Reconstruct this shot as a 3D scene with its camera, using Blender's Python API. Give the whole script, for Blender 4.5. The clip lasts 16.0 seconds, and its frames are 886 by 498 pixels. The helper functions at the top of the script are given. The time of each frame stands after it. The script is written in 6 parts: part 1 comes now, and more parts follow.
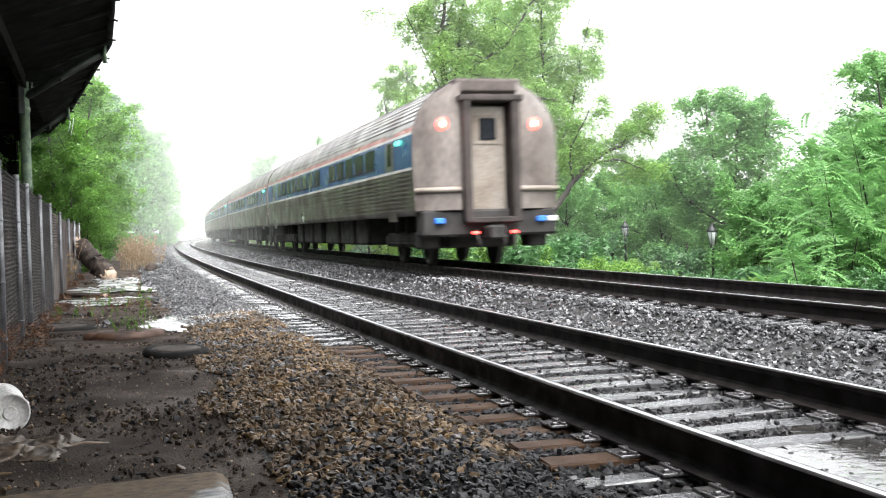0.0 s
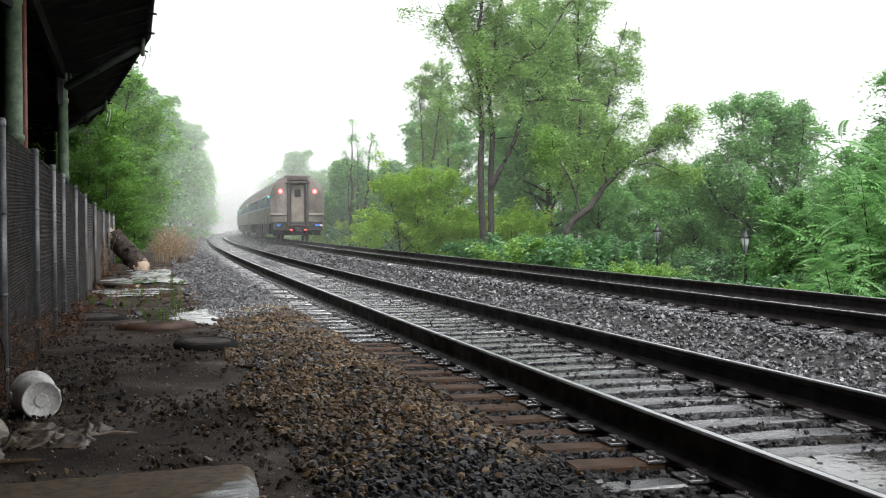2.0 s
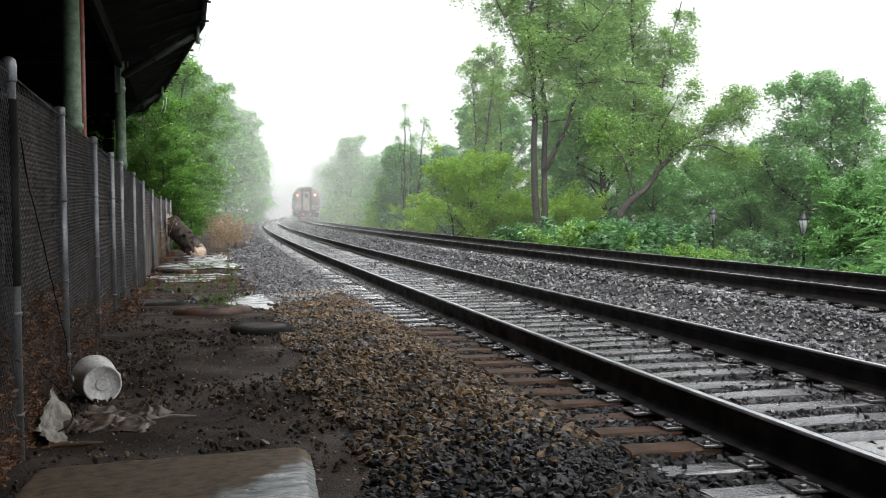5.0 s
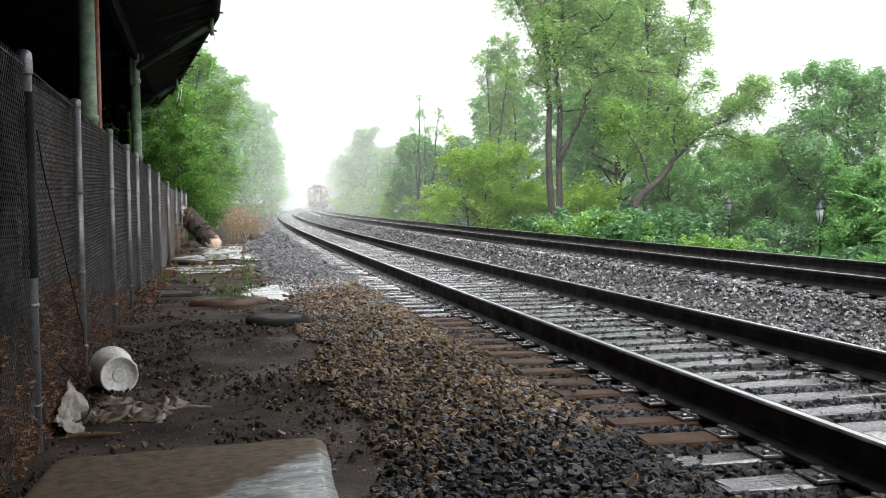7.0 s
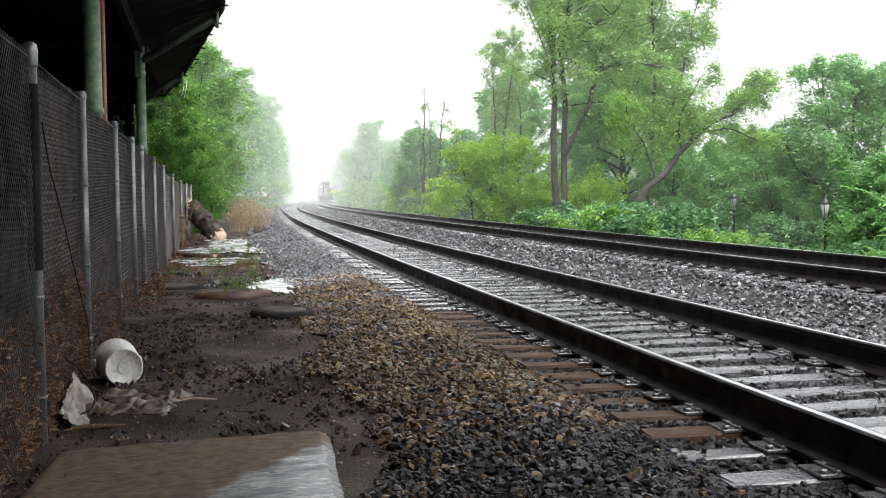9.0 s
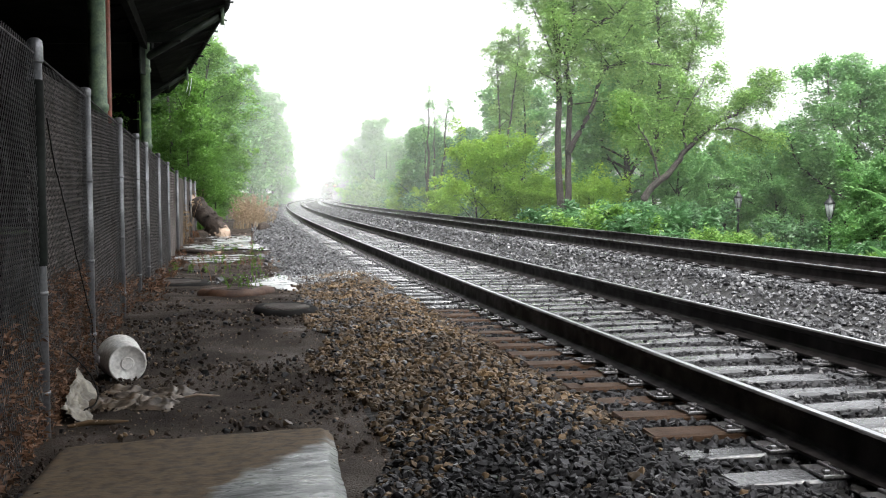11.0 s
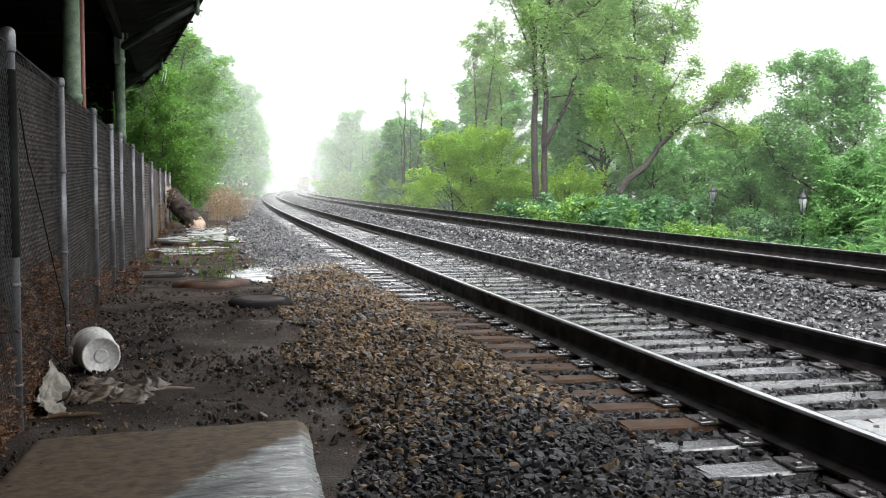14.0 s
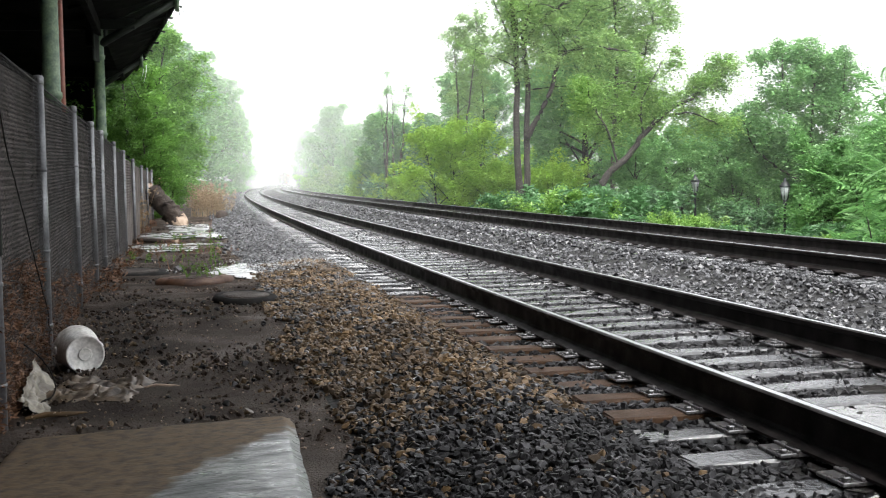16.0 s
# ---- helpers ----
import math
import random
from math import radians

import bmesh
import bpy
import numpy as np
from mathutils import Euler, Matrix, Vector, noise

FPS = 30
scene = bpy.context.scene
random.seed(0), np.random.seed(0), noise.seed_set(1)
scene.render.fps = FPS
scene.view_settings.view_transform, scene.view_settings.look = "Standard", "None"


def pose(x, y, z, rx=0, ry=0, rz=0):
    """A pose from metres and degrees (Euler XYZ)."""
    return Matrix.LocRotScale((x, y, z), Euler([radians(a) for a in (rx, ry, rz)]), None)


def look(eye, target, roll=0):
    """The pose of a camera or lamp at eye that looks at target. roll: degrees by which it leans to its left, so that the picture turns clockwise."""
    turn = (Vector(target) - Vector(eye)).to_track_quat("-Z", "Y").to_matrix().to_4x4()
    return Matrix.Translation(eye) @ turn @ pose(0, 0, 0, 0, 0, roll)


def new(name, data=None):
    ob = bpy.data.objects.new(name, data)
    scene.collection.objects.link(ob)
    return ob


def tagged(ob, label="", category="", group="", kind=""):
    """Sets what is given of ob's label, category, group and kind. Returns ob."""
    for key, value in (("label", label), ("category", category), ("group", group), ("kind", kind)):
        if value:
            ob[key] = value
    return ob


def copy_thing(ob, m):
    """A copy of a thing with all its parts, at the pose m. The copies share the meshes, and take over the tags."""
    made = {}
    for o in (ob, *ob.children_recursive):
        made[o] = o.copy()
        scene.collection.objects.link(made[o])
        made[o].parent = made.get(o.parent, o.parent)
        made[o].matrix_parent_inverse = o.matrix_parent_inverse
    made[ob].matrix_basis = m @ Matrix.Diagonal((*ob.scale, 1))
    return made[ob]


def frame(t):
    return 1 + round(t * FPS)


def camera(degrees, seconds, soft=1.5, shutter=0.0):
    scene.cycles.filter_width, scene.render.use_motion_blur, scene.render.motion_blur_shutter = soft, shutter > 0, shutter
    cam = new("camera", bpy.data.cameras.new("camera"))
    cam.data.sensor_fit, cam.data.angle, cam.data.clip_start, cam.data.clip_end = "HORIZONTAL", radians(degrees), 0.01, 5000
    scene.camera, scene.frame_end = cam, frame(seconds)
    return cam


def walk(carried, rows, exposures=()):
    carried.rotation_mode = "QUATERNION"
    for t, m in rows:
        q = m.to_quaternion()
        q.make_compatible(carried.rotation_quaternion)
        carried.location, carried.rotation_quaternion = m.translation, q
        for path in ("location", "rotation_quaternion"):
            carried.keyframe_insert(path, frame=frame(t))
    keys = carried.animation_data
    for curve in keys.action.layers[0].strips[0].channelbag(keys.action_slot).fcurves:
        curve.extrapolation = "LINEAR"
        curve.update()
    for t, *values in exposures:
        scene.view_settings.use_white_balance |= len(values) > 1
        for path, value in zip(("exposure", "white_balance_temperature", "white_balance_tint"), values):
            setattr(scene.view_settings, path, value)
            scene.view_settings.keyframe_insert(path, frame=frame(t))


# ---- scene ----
EXPO = 1.95
cam = camera(43.68, 16.0, soft=1.1, shutter=0.5)
EYE = (0.0, 0.0, 0.977)
# seconds, yaw, pitch, roll of a hand-held camera that turns on the spot
PATH = [
    (0.0, -5.21, -1.14, -1.66), (0.5, -4.60, -0.95, -1.77), (1.0, -4.14, -0.96, -1.63), (1.5, -4.01, -1.28, -0.98), (2.0, -3.61, -1.15, -0.27),
    (2.5, -3.01, -1.65, -0.68), (3.0, -2.42, -1.83, -0.74), (3.5, -2.09, -1.81, -0.78), (4.0, -1.89, -2.05, -0.64), (4.2, -1.55, -1.93, -0.66),
    (6.3, -0.26, -2.25, -0.73), (6.5, -0.05, -2.38, -0.79), (7.0, -0.06, -2.42, -0.90), (7.5, -0.11, -2.42, -0.75), (8.0, -0.02, -2.32, -0.78),
    (8.5, 0.15, -2.45, -0.60), (9.0, 0.18, -2.75, -0.71), (9.2, 0.03, -2.87, -0.66), (11.3, 0.44, -2.84, -0.34), (11.5, 0.45, -2.71, -0.30),
    (12.0, 0.02, -2.77, -0.13), (12.5, -0.00, -3.01, -0.17), (13.0, -0.03, -2.96, -0.32), (13.5, -0.07, -3.01, -0.36), (14.0, -0.87, -3.24, -0.15),
    (14.5, -0.73, -2.96, -0.17), (15.0, -0.88, -3.19, -0.46), (15.5, -0.98, -3.44, -0.72), (16.0, -1.70, -3.59, -0.89)]
walk(cam, [(t, Matrix.Translation(EYE) @ pose(0, 0, 0, 90 + p, 0, y) @ pose(0, 0, 0, 0, 0, r)) for t, y, p, r in PATH],
     exposures=[(0.0, EXPO + 0.5), (1.0, EXPO + 0.08), (2.5, EXPO - 0.52), (3.5, EXPO - 0.6), (4.2, EXPO - 0.52), (6.5, EXPO - 0.1), (9.0, EXPO + 0.05), (16.0, EXPO + 0.1)])

# ---- sky and light ----
world = bpy.data.worlds.new("overcast_sky")
scene.world = world
world.use_nodes = True
wn = world.node_tree.nodes
wl = world.node_tree.links
sky = wn.new("ShaderNodeTexSky")
sky.sky_type = "NISHITA"
sky.sun_disc = False
sky.sun_elevation = radians(58)
sky.sun_rotation = radians(167)
sky.air_density, sky.dust_density, sky.ozone_density = 1.0, 4.0, 1.0
hs = wn.new("ShaderNodeHueSaturation")
hs.inputs["Saturation"].default_value = 0.10
hs.inputs["Value"].default_value = 0.9
wl.new(sky.outputs[0], hs.inputs["Color"])
wl.new(hs.outputs[0], wn["Background"].inputs["Color"])
wn["Background"].inputs["Strength"].default_value = 0.15

sun = new("sun", bpy.data.lights.new("sun", "SUN"))
sun.data.energy = 0.8
sun.data.angle = radians(40)
sun.data.color = (1.0, 0.97, 0.93)
sun.matrix_world = look((12, -50, 75), (0, 0, 0))

# ---- materials ----
def mat(name, base, rough=0.7, metal=0.0, var=None, scale=8.0, fine=60.0, bump=0.3, dist=0.01, rvar=0.15, island=0.0, spec=0.5, coord="Object", stretch=None):
    """Principled with colour variation at two scales, uneven gloss and fine relief."""
    m = bpy.data.materials.new(name)
    m.use_nodes = True
    n, l = m.node_tree.nodes, m.node_tree.links
    p = n["Principled BSDF"]
    tc = n.new("ShaderNodeTexCoord")
    big = n.new("ShaderNodeTexNoise")
    big.inputs["Scale"].default_value, big.inputs["Detail"].default_value = scale, 6
    small = n.new("ShaderNodeTexNoise")
    small.inputs["Scale"].default_value, small.inputs["Detail"].default_value = fine, 4
    for t in (big, small):
        if stretch:
            mp = n.new("ShaderNodeMapping")
            mp.inputs["Scale"].default_value = stretch
            l.new(tc.outputs[coord], mp.inputs["Vector"])
            l.new(mp.outputs[0], t.inputs["Vector"])
        else:
            l.new(tc.outputs[coord], t.inputs["Vector"])
    ramp = n.new("ShaderNodeMapRange")
    ramp.inputs["From Min"].default_value, ramp.inputs["From Max"].default_value = 0.32, 0.68
    l.new(big.outputs[0], ramp.inputs["Value"])
    mix = n.new("ShaderNodeMix")
    mix.data_type = "RGBA"
    mix.inputs["A"].default_value = (*base, 1)
    mix.inputs["B"].default_value = (*(var or [c * 0.6 for c in base]), 1)
    l.new(ramp.outputs[0], mix.inputs["Factor"])
    hsv = n.new("ShaderNodeHueSaturation")
    l.new(mix.outputs["Result"], hsv.inputs["Color"])
    sm = n.new("ShaderNodeMapRange")
    sm.inputs["From Min"].default_value, sm.inputs["From Max"].default_value = 0.3, 0.7
    sm.inputs["To Min"].default_value, sm.inputs["To Max"].default_value = 0.75, 1.25
    l.new(small.outputs[0], sm.inputs["Value"])
    if island:
        geo = n.new("ShaderNodeNewGeometry")
        im = n.new("ShaderNodeMapRange")
        im.inputs["To Min"].default_value, im.inputs["To Max"].default_value = 1 - island, 1 + island
        l.new(geo.outputs["Random Per Island"], im.inputs["Value"])
        mul = n.new("ShaderNodeMath")
        mul.operation = "MULTIPLY"
        l.new(im.outputs[0], mul.inputs[0])
        l.new(sm.outputs[0], mul.inputs[1])
        l.new(mul.outputs[0], hsv.inputs["Value"])
    else:
        l.new(sm.outputs[0], hsv.inputs["Value"])
    l.new(hsv.outputs[0], p.inputs["Base Color"])
    rr = n.new("ShaderNodeMapRange")
    rr.inputs["To Min"].default_value, rr.inputs["To Max"].default_value = max(0.02, rough - rvar), min(1, rough + rvar)
    l.new(ramp.outputs[0], rr.inputs["Value"])
    l.new(rr.outputs[0], p.inputs["Roughness"])
    p.inputs["Metallic"].default_value = metal
    p.inputs["Specular IOR Level"].default_value = spec
    if bump:
        b = n.new("ShaderNodeBump")
        b.inputs["Strength"].default_value, b.inputs["Distance"].default_value = bump, dist
        l.new(small.outputs[0], b.inputs["Height"])
        l.new(b.outputs[0], p.inputs["Normal"])
    return m


def leaf_mat(name, a, b, trans=0.5):
    """Thin leaves: they reflect and let light through; each leaf has its own green."""
    m = bpy.data.materials.new(name)
    m.use_nodes = True
    n, l = m.node_tree.nodes, m.node_tree.links
    out = n["Material Output"]
    n.remove(n["Principled BSDF"])
    geo = n.new("ShaderNodeNewGeometry")
    tc = n.new("ShaderNodeTexCoord")
    noi = n.new("ShaderNodeTexNoise")
    noi.inputs["Scale"].default_value, noi.inputs["Detail"].default_value = 1.1, 3
    l.new(tc.outputs["Object"], noi.inputs["Vector"])
    add = n.new("ShaderNodeMath")
    add.operation = "MULTIPLY_ADD"
    add.inputs[1].default_value = 0.55
    l.new(geo.outputs["Random Per Island"], add.inputs[0])
    sub = n.new("ShaderNodeMapRange")
    sub.inputs["From Min"].default_value, sub.inputs["From Max"].default_value = 0.35, 0.65
    sub.inputs["To Min"].default_value, sub.inputs["To Max"].default_value = -0.05, 0.5
    l.new(noi.outputs[0], sub.inputs["Value"])
    l.new(sub.outputs[0], add.inputs[2])
    mix = n.new("ShaderNodeMix")
    mix.data_type = "RGBA"
    mix.inputs["A"].default_value, mix.inputs["B"].default_value = (*a, 1), (*b, 1)
    l.new(add.outputs[0], mix.inputs["Factor"])
    d, t, g = n.new("ShaderNodeBsdfDiffuse"), n.new("ShaderNodeBsdfTranslucent"), n.new("ShaderNodeBsdfGlossy")
    g.inputs["Roughness"].default_value = 0.35
    g.inputs["Color"].default_value = (0.6, 0.6, 0.6, 1)
    l.new(mix.outputs["Result"], d.inputs["Color"])
    l.new(mix.outputs["Result"], t.inputs["Color"])
    s1, s2 = n.new("ShaderNodeMixShader"), n.new("ShaderNodeMixShader")
    s1.inputs[0].default_value, s2.inputs[0].default_value = trans, 0.05
    l.new(d.outputs[0], s1.inputs[1]); l.new(t.outputs[0], s1.inputs[2])
    l.new(s1.outputs[0], s2.inputs[1]); l.new(g.outputs[0], s2.inputs[2])
    l.new(s2.outputs[0], out.inputs["Surface"])
    return m


def glow(name, colour, strength):
    m = bpy.data.materials.new(name)
    m.use_nodes = True
    p = m.node_tree.nodes["Principled BSDF"]
    p.inputs["Base Color"].default_value = (*colour, 1)
    p.inputs["Emission Color"].default_value = (*colour, 1)
    p.inputs["Emission Strength"].default_value = strength
    return m


def mist_mat(name, amount):
    """Fine rain hanging in the air: mostly clear, scattering the sky's light."""
    m = bpy.data.materials.new(name)
    m.use_nodes = True
    n, l = m.node_tree.nodes, m.node_tree.links
    out = n["Material Output"]
    n.remove(n["Principled BSDF"])
    tc = n.new("ShaderNodeTexCoord")
    noi = n.new("ShaderNodeTexNoise")
    noi.inputs["Scale"].default_value, noi.inputs["Detail"].default_value = 0.06, 2
    l.new(tc.outputs["Object"], noi.inputs["Vector"])
    mr = n.new("ShaderNodeMapRange")
    mr.inputs["From Min"].default_value, mr.inputs["From Max"].default_value = 0.3, 0.7
    mr.inputs["To Min"].default_value, mr.inputs["To Max"].default_value = amount * 0.85, amount * 1.15
    l.new(noi.outputs[0], mr.inputs["Value"])
    tr, d, t = n.new("ShaderNodeBsdfTransparent"), n.new("ShaderNodeBsdfDiffuse"), n.new("ShaderNodeBsdfTranslucent")
    for q in (d, t):
        q.inputs["Color"].default_value = (0.84, 0.86, 0.86, 1)
    s1, s2 = n.new("ShaderNodeMixShader"), n.new("ShaderNodeMixShader")
    s1.inputs[0].default_value = 0.5
    l.new(d.outputs[0], s1.inputs[1]); l.new(t.outputs[0], s1.inputs[2])
    l.new(mr.outputs[0], s2.inputs[0]); l.new(tr.outputs[0], s2.inputs[1]); l.new(s1.outputs[0], s2.inputs[2])
    l.new(s2.outputs[0], out.inputs["Surface"])
    return m


M = {
    "dirt": mat("wet_dirt", (0.052, 0.037, 0.027), 0.72, var=(0.022, 0.0165, 0.0135), scale=1.6, fine=70, bump=1.0, dist=0.02, rvar=0.22, spec=0.16),
    "gravel_bed": mat("wet_gravel_bed", (0.016, 0.015, 0.0145), 0.6, var=(0.008, 0.008, 0.0075), scale=2, fine=22, bump=1.0, dist=0.03, spec=0.25),
    "grass_ground": mat("green_undergrowth", (0.05, 0.10, 0.02), 0.9, var=(0.035, 0.05, 0.02), scale=0.6, fine=9, bump=1.0, dist=0.1),
    "stone_grey": mat("wet_grey_ballast", (0.10, 0.101, 0.106), 0.3, var=(0.035, 0.036, 0.04), scale=3, fine=40, bump=0.25, dist=0.005, island=0.75, spec=0.4),
    "stone_brown": mat("rust_brown_ballast", (0.122, 0.08, 0.041), 0.45, var=(0.045, 0.031, 0.019), scale=2.5, fine=40, bump=0.25, dist=0.005, island=0.6, spec=0.25),
    "stone_dark": mat("dark_wet_ballast", (0.024, 0.0235, 0.026), 0.48, var=(0.008, 0.008, 0.009), scale=3, fine=40, bump=0.25, dist=0.005, island=0.7, spec=0.25),
    "rail": mat("weathered_rail_steel", (0.016, 0.012, 0.011), 0.6, metal=0.2, var=(0.009, 0.0075, 0.007), scale=6, fine=80, bump=0.2, dist=0.003, spec=0.16),
    "railtop": mat("polished_rail_head", (0.62, 0.63, 0.65), 0.38, metal=1.0, var=(0.5, 0.5, 0.52), scale=4, fine=120, bump=0.05, dist=0.001, rvar=0.06),
    "tie": mat("wet_tie_timber", (0.125, 0.129, 0.137), 0.22, var=(0.05, 0.051, 0.054), scale=3, fine=40, bump=0.7, dist=0.008, rvar=0.12, spec=1.0),
    "tie_rust": mat("rust_stained_tie", (0.07, 0.034, 0.015), 0.65, var=(0.032, 0.018, 0.01), scale=3, fine=50, bump=0.5, dist=0.008, spec=0.25),
    "plate": mat("tie_plate_steel", (0.22, 0.22, 0.23), 0.3, metal=0.6, var=(0.12, 0.11, 0.11), scale=9, fine=70, bump=0.2, dist=0.003),
    "bark": mat("wet_bark", (0.034, 0.029, 0.024), 0.9, var=(0.017, 0.015, 0.013), scale=2, fine=14, bump=1.0, dist=0.04),
    "galv": mat("galvanised_steel", (0.22, 0.225, 0.238), 0.45, metal=0.5, var=(0.11, 0.113, 0.12), scale=4, fine=60, bump=0.15, dist=0.003),
    "screen": mat("grey_fence_screen", (0.145, 0.124, 0.113), 0.75, var=(0.06, 0.052, 0.048), scale=2, fine=30, bump=0.3, dist=0.006, spec=0.1),
    "green_paint": mat("peeling_green_paint", (0.16, 0.225, 0.13), 0.55, var=(0.05, 0.085, 0.065), scale=7, fine=40, bump=0.3, dist=0.004),
    "wire": mat("dull_fence_wire", (0.05, 0.05, 0.05), 0.85, var=(0.025, 0.023, 0.022), scale=6, fine=60, bump=0.0),
    "brace_green": mat("dark_green_brace_paint", (0.03, 0.04, 0.03), 0.6, var=(0.015, 0.02, 0.016), scale=4, fine=40, bump=0.3, dist=0.004),
    "straw": leaf_mat("dry_straw", (0.22, 0.15, 0.085), (0.40, 0.30, 0.19), 0.3),
    "dark_iron": mat("dark_canopy_iron", (0.018, 0.021, 0.019), 0.7, var=(0.01, 0.011, 0.01), scale=3, fine=30, bump=0.3, dist=0.005, spec=0.1),
    # near-black: the deep shade under canopy and along walls is put into the colour
    "shade_wood": mat("shade_black_boards", (0.0065, 0.006, 0.0055), 0.95, var=(0.004, 0.004, 0.0035), scale=2, fine=25, bump=0.4, dist=0.01, spec=0.05),
    "red_pipe": mat("red_brown_pipe", (0.28, 0.085, 0.055), 0.5, var=(0.16, 0.06, 0.04), scale=6, fine=50, bump=0.2, dist=0.003),
    "steel": mat("dirty_stainless_steel", (0.26, 0.245, 0.225), 0.42, metal=0.7, var=(0.16, 0.14, 0.125), scale=1.2, fine=18, bump=0.1, dist=0.004),
    "end_steel": mat("grimy_end_panel", (0.2, 0.178, 0.165), 0.45, metal=0.35, var=(0.085, 0.07, 0.064), scale=1.1, fine=9, stretch=(1.2, 1.2, 0.7), bump=0.12, dist=0.004),
    "hood_steel": mat("dark_grimy_hood", (0.07, 0.055, 0.05), 0.55, metal=0.2, var=(0.035, 0.027, 0.024), scale=2.5, fine=16, bump=0.15, dist=0.004),
    "roof_steel": mat("grey_roof_steel", (0.36, 0.355, 0.345), 0.5, metal=0.3, var=(0.25, 0.24, 0.23), scale=0.8, fine=14, bump=0.1, dist=0.004),
    "brown_frame": mat("grimy_dark_frame", (0.028, 0.018, 0.016), 0.7, var=(0.013, 0.01, 0.0095), scale=3, fine=30, bump=0.2, dist=0.004),
    "door_steel": mat("dirty_door_steel", (0.2, 0.178, 0.155), 0.5, metal=0.1, var=(0.13, 0.105, 0.085), scale=1.6, fine=20, bump=0.1, dist=0.003),
    "blue": mat("blue_livery_paint", (0.035, 0.10, 0.24), 0.35, var=(0.03, 0.075, 0.17), scale=1, fine=20, bump=0.05, dist=0.002),
    "red": mat("red_livery_stripe", (0.42, 0.15, 0.13), 0.4, var=(0.32, 0.13, 0.12), scale=1, fine=20, bump=0.05, dist=0.002),
    "white": mat("white_livery_stripe", (0.62, 0.61, 0.60), 0.45, var=(0.45, 0.43, 0.42), scale=1, fine=20, bump=0.05, dist=0.002),
    "glass": mat("dark_tinted_glass", (0.012, 0.014, 0.017), 0.2, var=(0.008, 0.009, 0.012), scale=1, fine=10, bump=0.0, rvar=0.03, spec=0.06),
    "under": mat("black_running_gear", (0.018, 0.016, 0.0155), 0.75, var=(0.010, 0.0095, 0.009), scale=3, fine=30, bump=0.3, dist=0.006),
    "bulb": glow("bright_bulb", (1.0, 0.25, 0.18), 6.0),
    "tail": glow("red_tail_light", (1.0, 0.045, 0.035), 2.0),
    "marker": glow("green_door_light", (0.1, 0.9, 0.6), 0.6),
    "bluelamp": glow("blue_lamp", (0.02, 0.13, 0.5), 0.1),
    "leaf": leaf_mat("fresh_green_leaf", (0.10, 0.22, 0.045), (0.28, 0.48, 0.11)),
    "leaf_dark": leaf_mat("deep_green_leaf", (0.085, 0.21, 0.07), (0.23, 0.45, 0.15)),
    "leaf_lime": leaf_mat("lime_green_leaf", (0.17, 0.33, 0.04), (0.38, 0.60, 0.085)),
    "leaf_locust": leaf_mat("feathery_locust_leaf", (0.13, 0.25, 0.075), (0.31, 0.49, 0.15)),
    "leaf_dusk": leaf_mat("blue_green_leaf", (0.06, 0.15, 0.06), (0.14, 0.29, 0.12)),
    "leaf_sapling": leaf_mat("sapling_leaf", (0.065, 0.17, 0.03), (0.2, 0.40, 0.07)),
    "leaf_near": leaf_mat("wet_weed_leaf", (0.05, 0.12, 0.015), (0.13, 0.25, 0.03)),
    "bucket": mat("scuffed_white_plastic", (0.76, 0.76, 0.74), 0.4, var=(0.58, 0.56, 0.53), scale=7, fine=40, bump=0.1, dist=0.002),
    "rust": mat("wet_rusty_iron", (0.085, 0.04, 0.02), 0.6, var=(0.045, 0.025, 0.018), scale=7, fine=45, bump=0.5, dist=0.008),
    "rubber": mat("black_wet_rubber", (0.008, 0.008, 0.0085), 0.8, var=(0.013, 0.012, 0.011), scale=8, fine=60, bump=0.3, dist=0.004, spec=0.12),
    "plank": mat("wet_brown_plank", (0.15, 0.095, 0.046), 0.7, var=(0.045, 0.031, 0.02), scale=3, fine=26, bump=0.6, dist=0.006, stretch=(0.5, 3.0, 3.0), spec=0.2),
    "slab": mat("wet_concrete_slab", (0.17, 0.17, 0.17), 0.34, var=(0.02, 0.02, 0.02), scale=6, fine=34, bump=0.8, dist=0.01, rvar=0.2, stretch=(0.7, 1.6, 1.0)),
    "pale_sheet": mat("dirty_pale_sheet", (0.24, 0.215, 0.165), 0.5, var=(0.07, 0.055, 0.04), scale=9, fine=40, bump=0.4, dist=0.006),
    "rag": mat("muddy_plastic_sheet", (0.15, 0.11, 0.072), 0.45, var=(0.028, 0.02, 0.014), scale=9, fine=40, bump=0.3, dist=0.006),
    "log": mat("sodden_bark_log", (0.04, 0.026, 0.018), 0.75, var=(0.017, 0.0125, 0.01), scale=4, fine=20, bump=1.0, dist=0.03),
    "pale_wood": mat("broken_pale_wood", (0.42, 0.33, 0.25), 0.6, var=(0.25, 0.18, 0.13), scale=5, fine=30, bump=0.5, dist=0.01),
    # pale tones: rain foam, plus the white sky's reflection painted into the colour
    "water": mat("rain_water", (0.16, 0.163, 0.166), 0.27, var=(0.38, 0.39, 0.40), scale=2.0, fine=30, bump=0.35, dist=0.015, rvar=0.1, spec=0.8),
    "calm_water": mat("standing_rain_water", (0.03, 0.03, 0.03), 0.06, var=(0.045, 0.042, 0.04), scale=1.5, fine=18, bump=0.25, dist=0.01, rvar=0.03, spec=1.0),
    "drop": mat("falling_water", (0.75, 0.78, 0.8), 0.25, var=(0.65, 0.68, 0.7), scale=3, fine=20, bump=0.0),
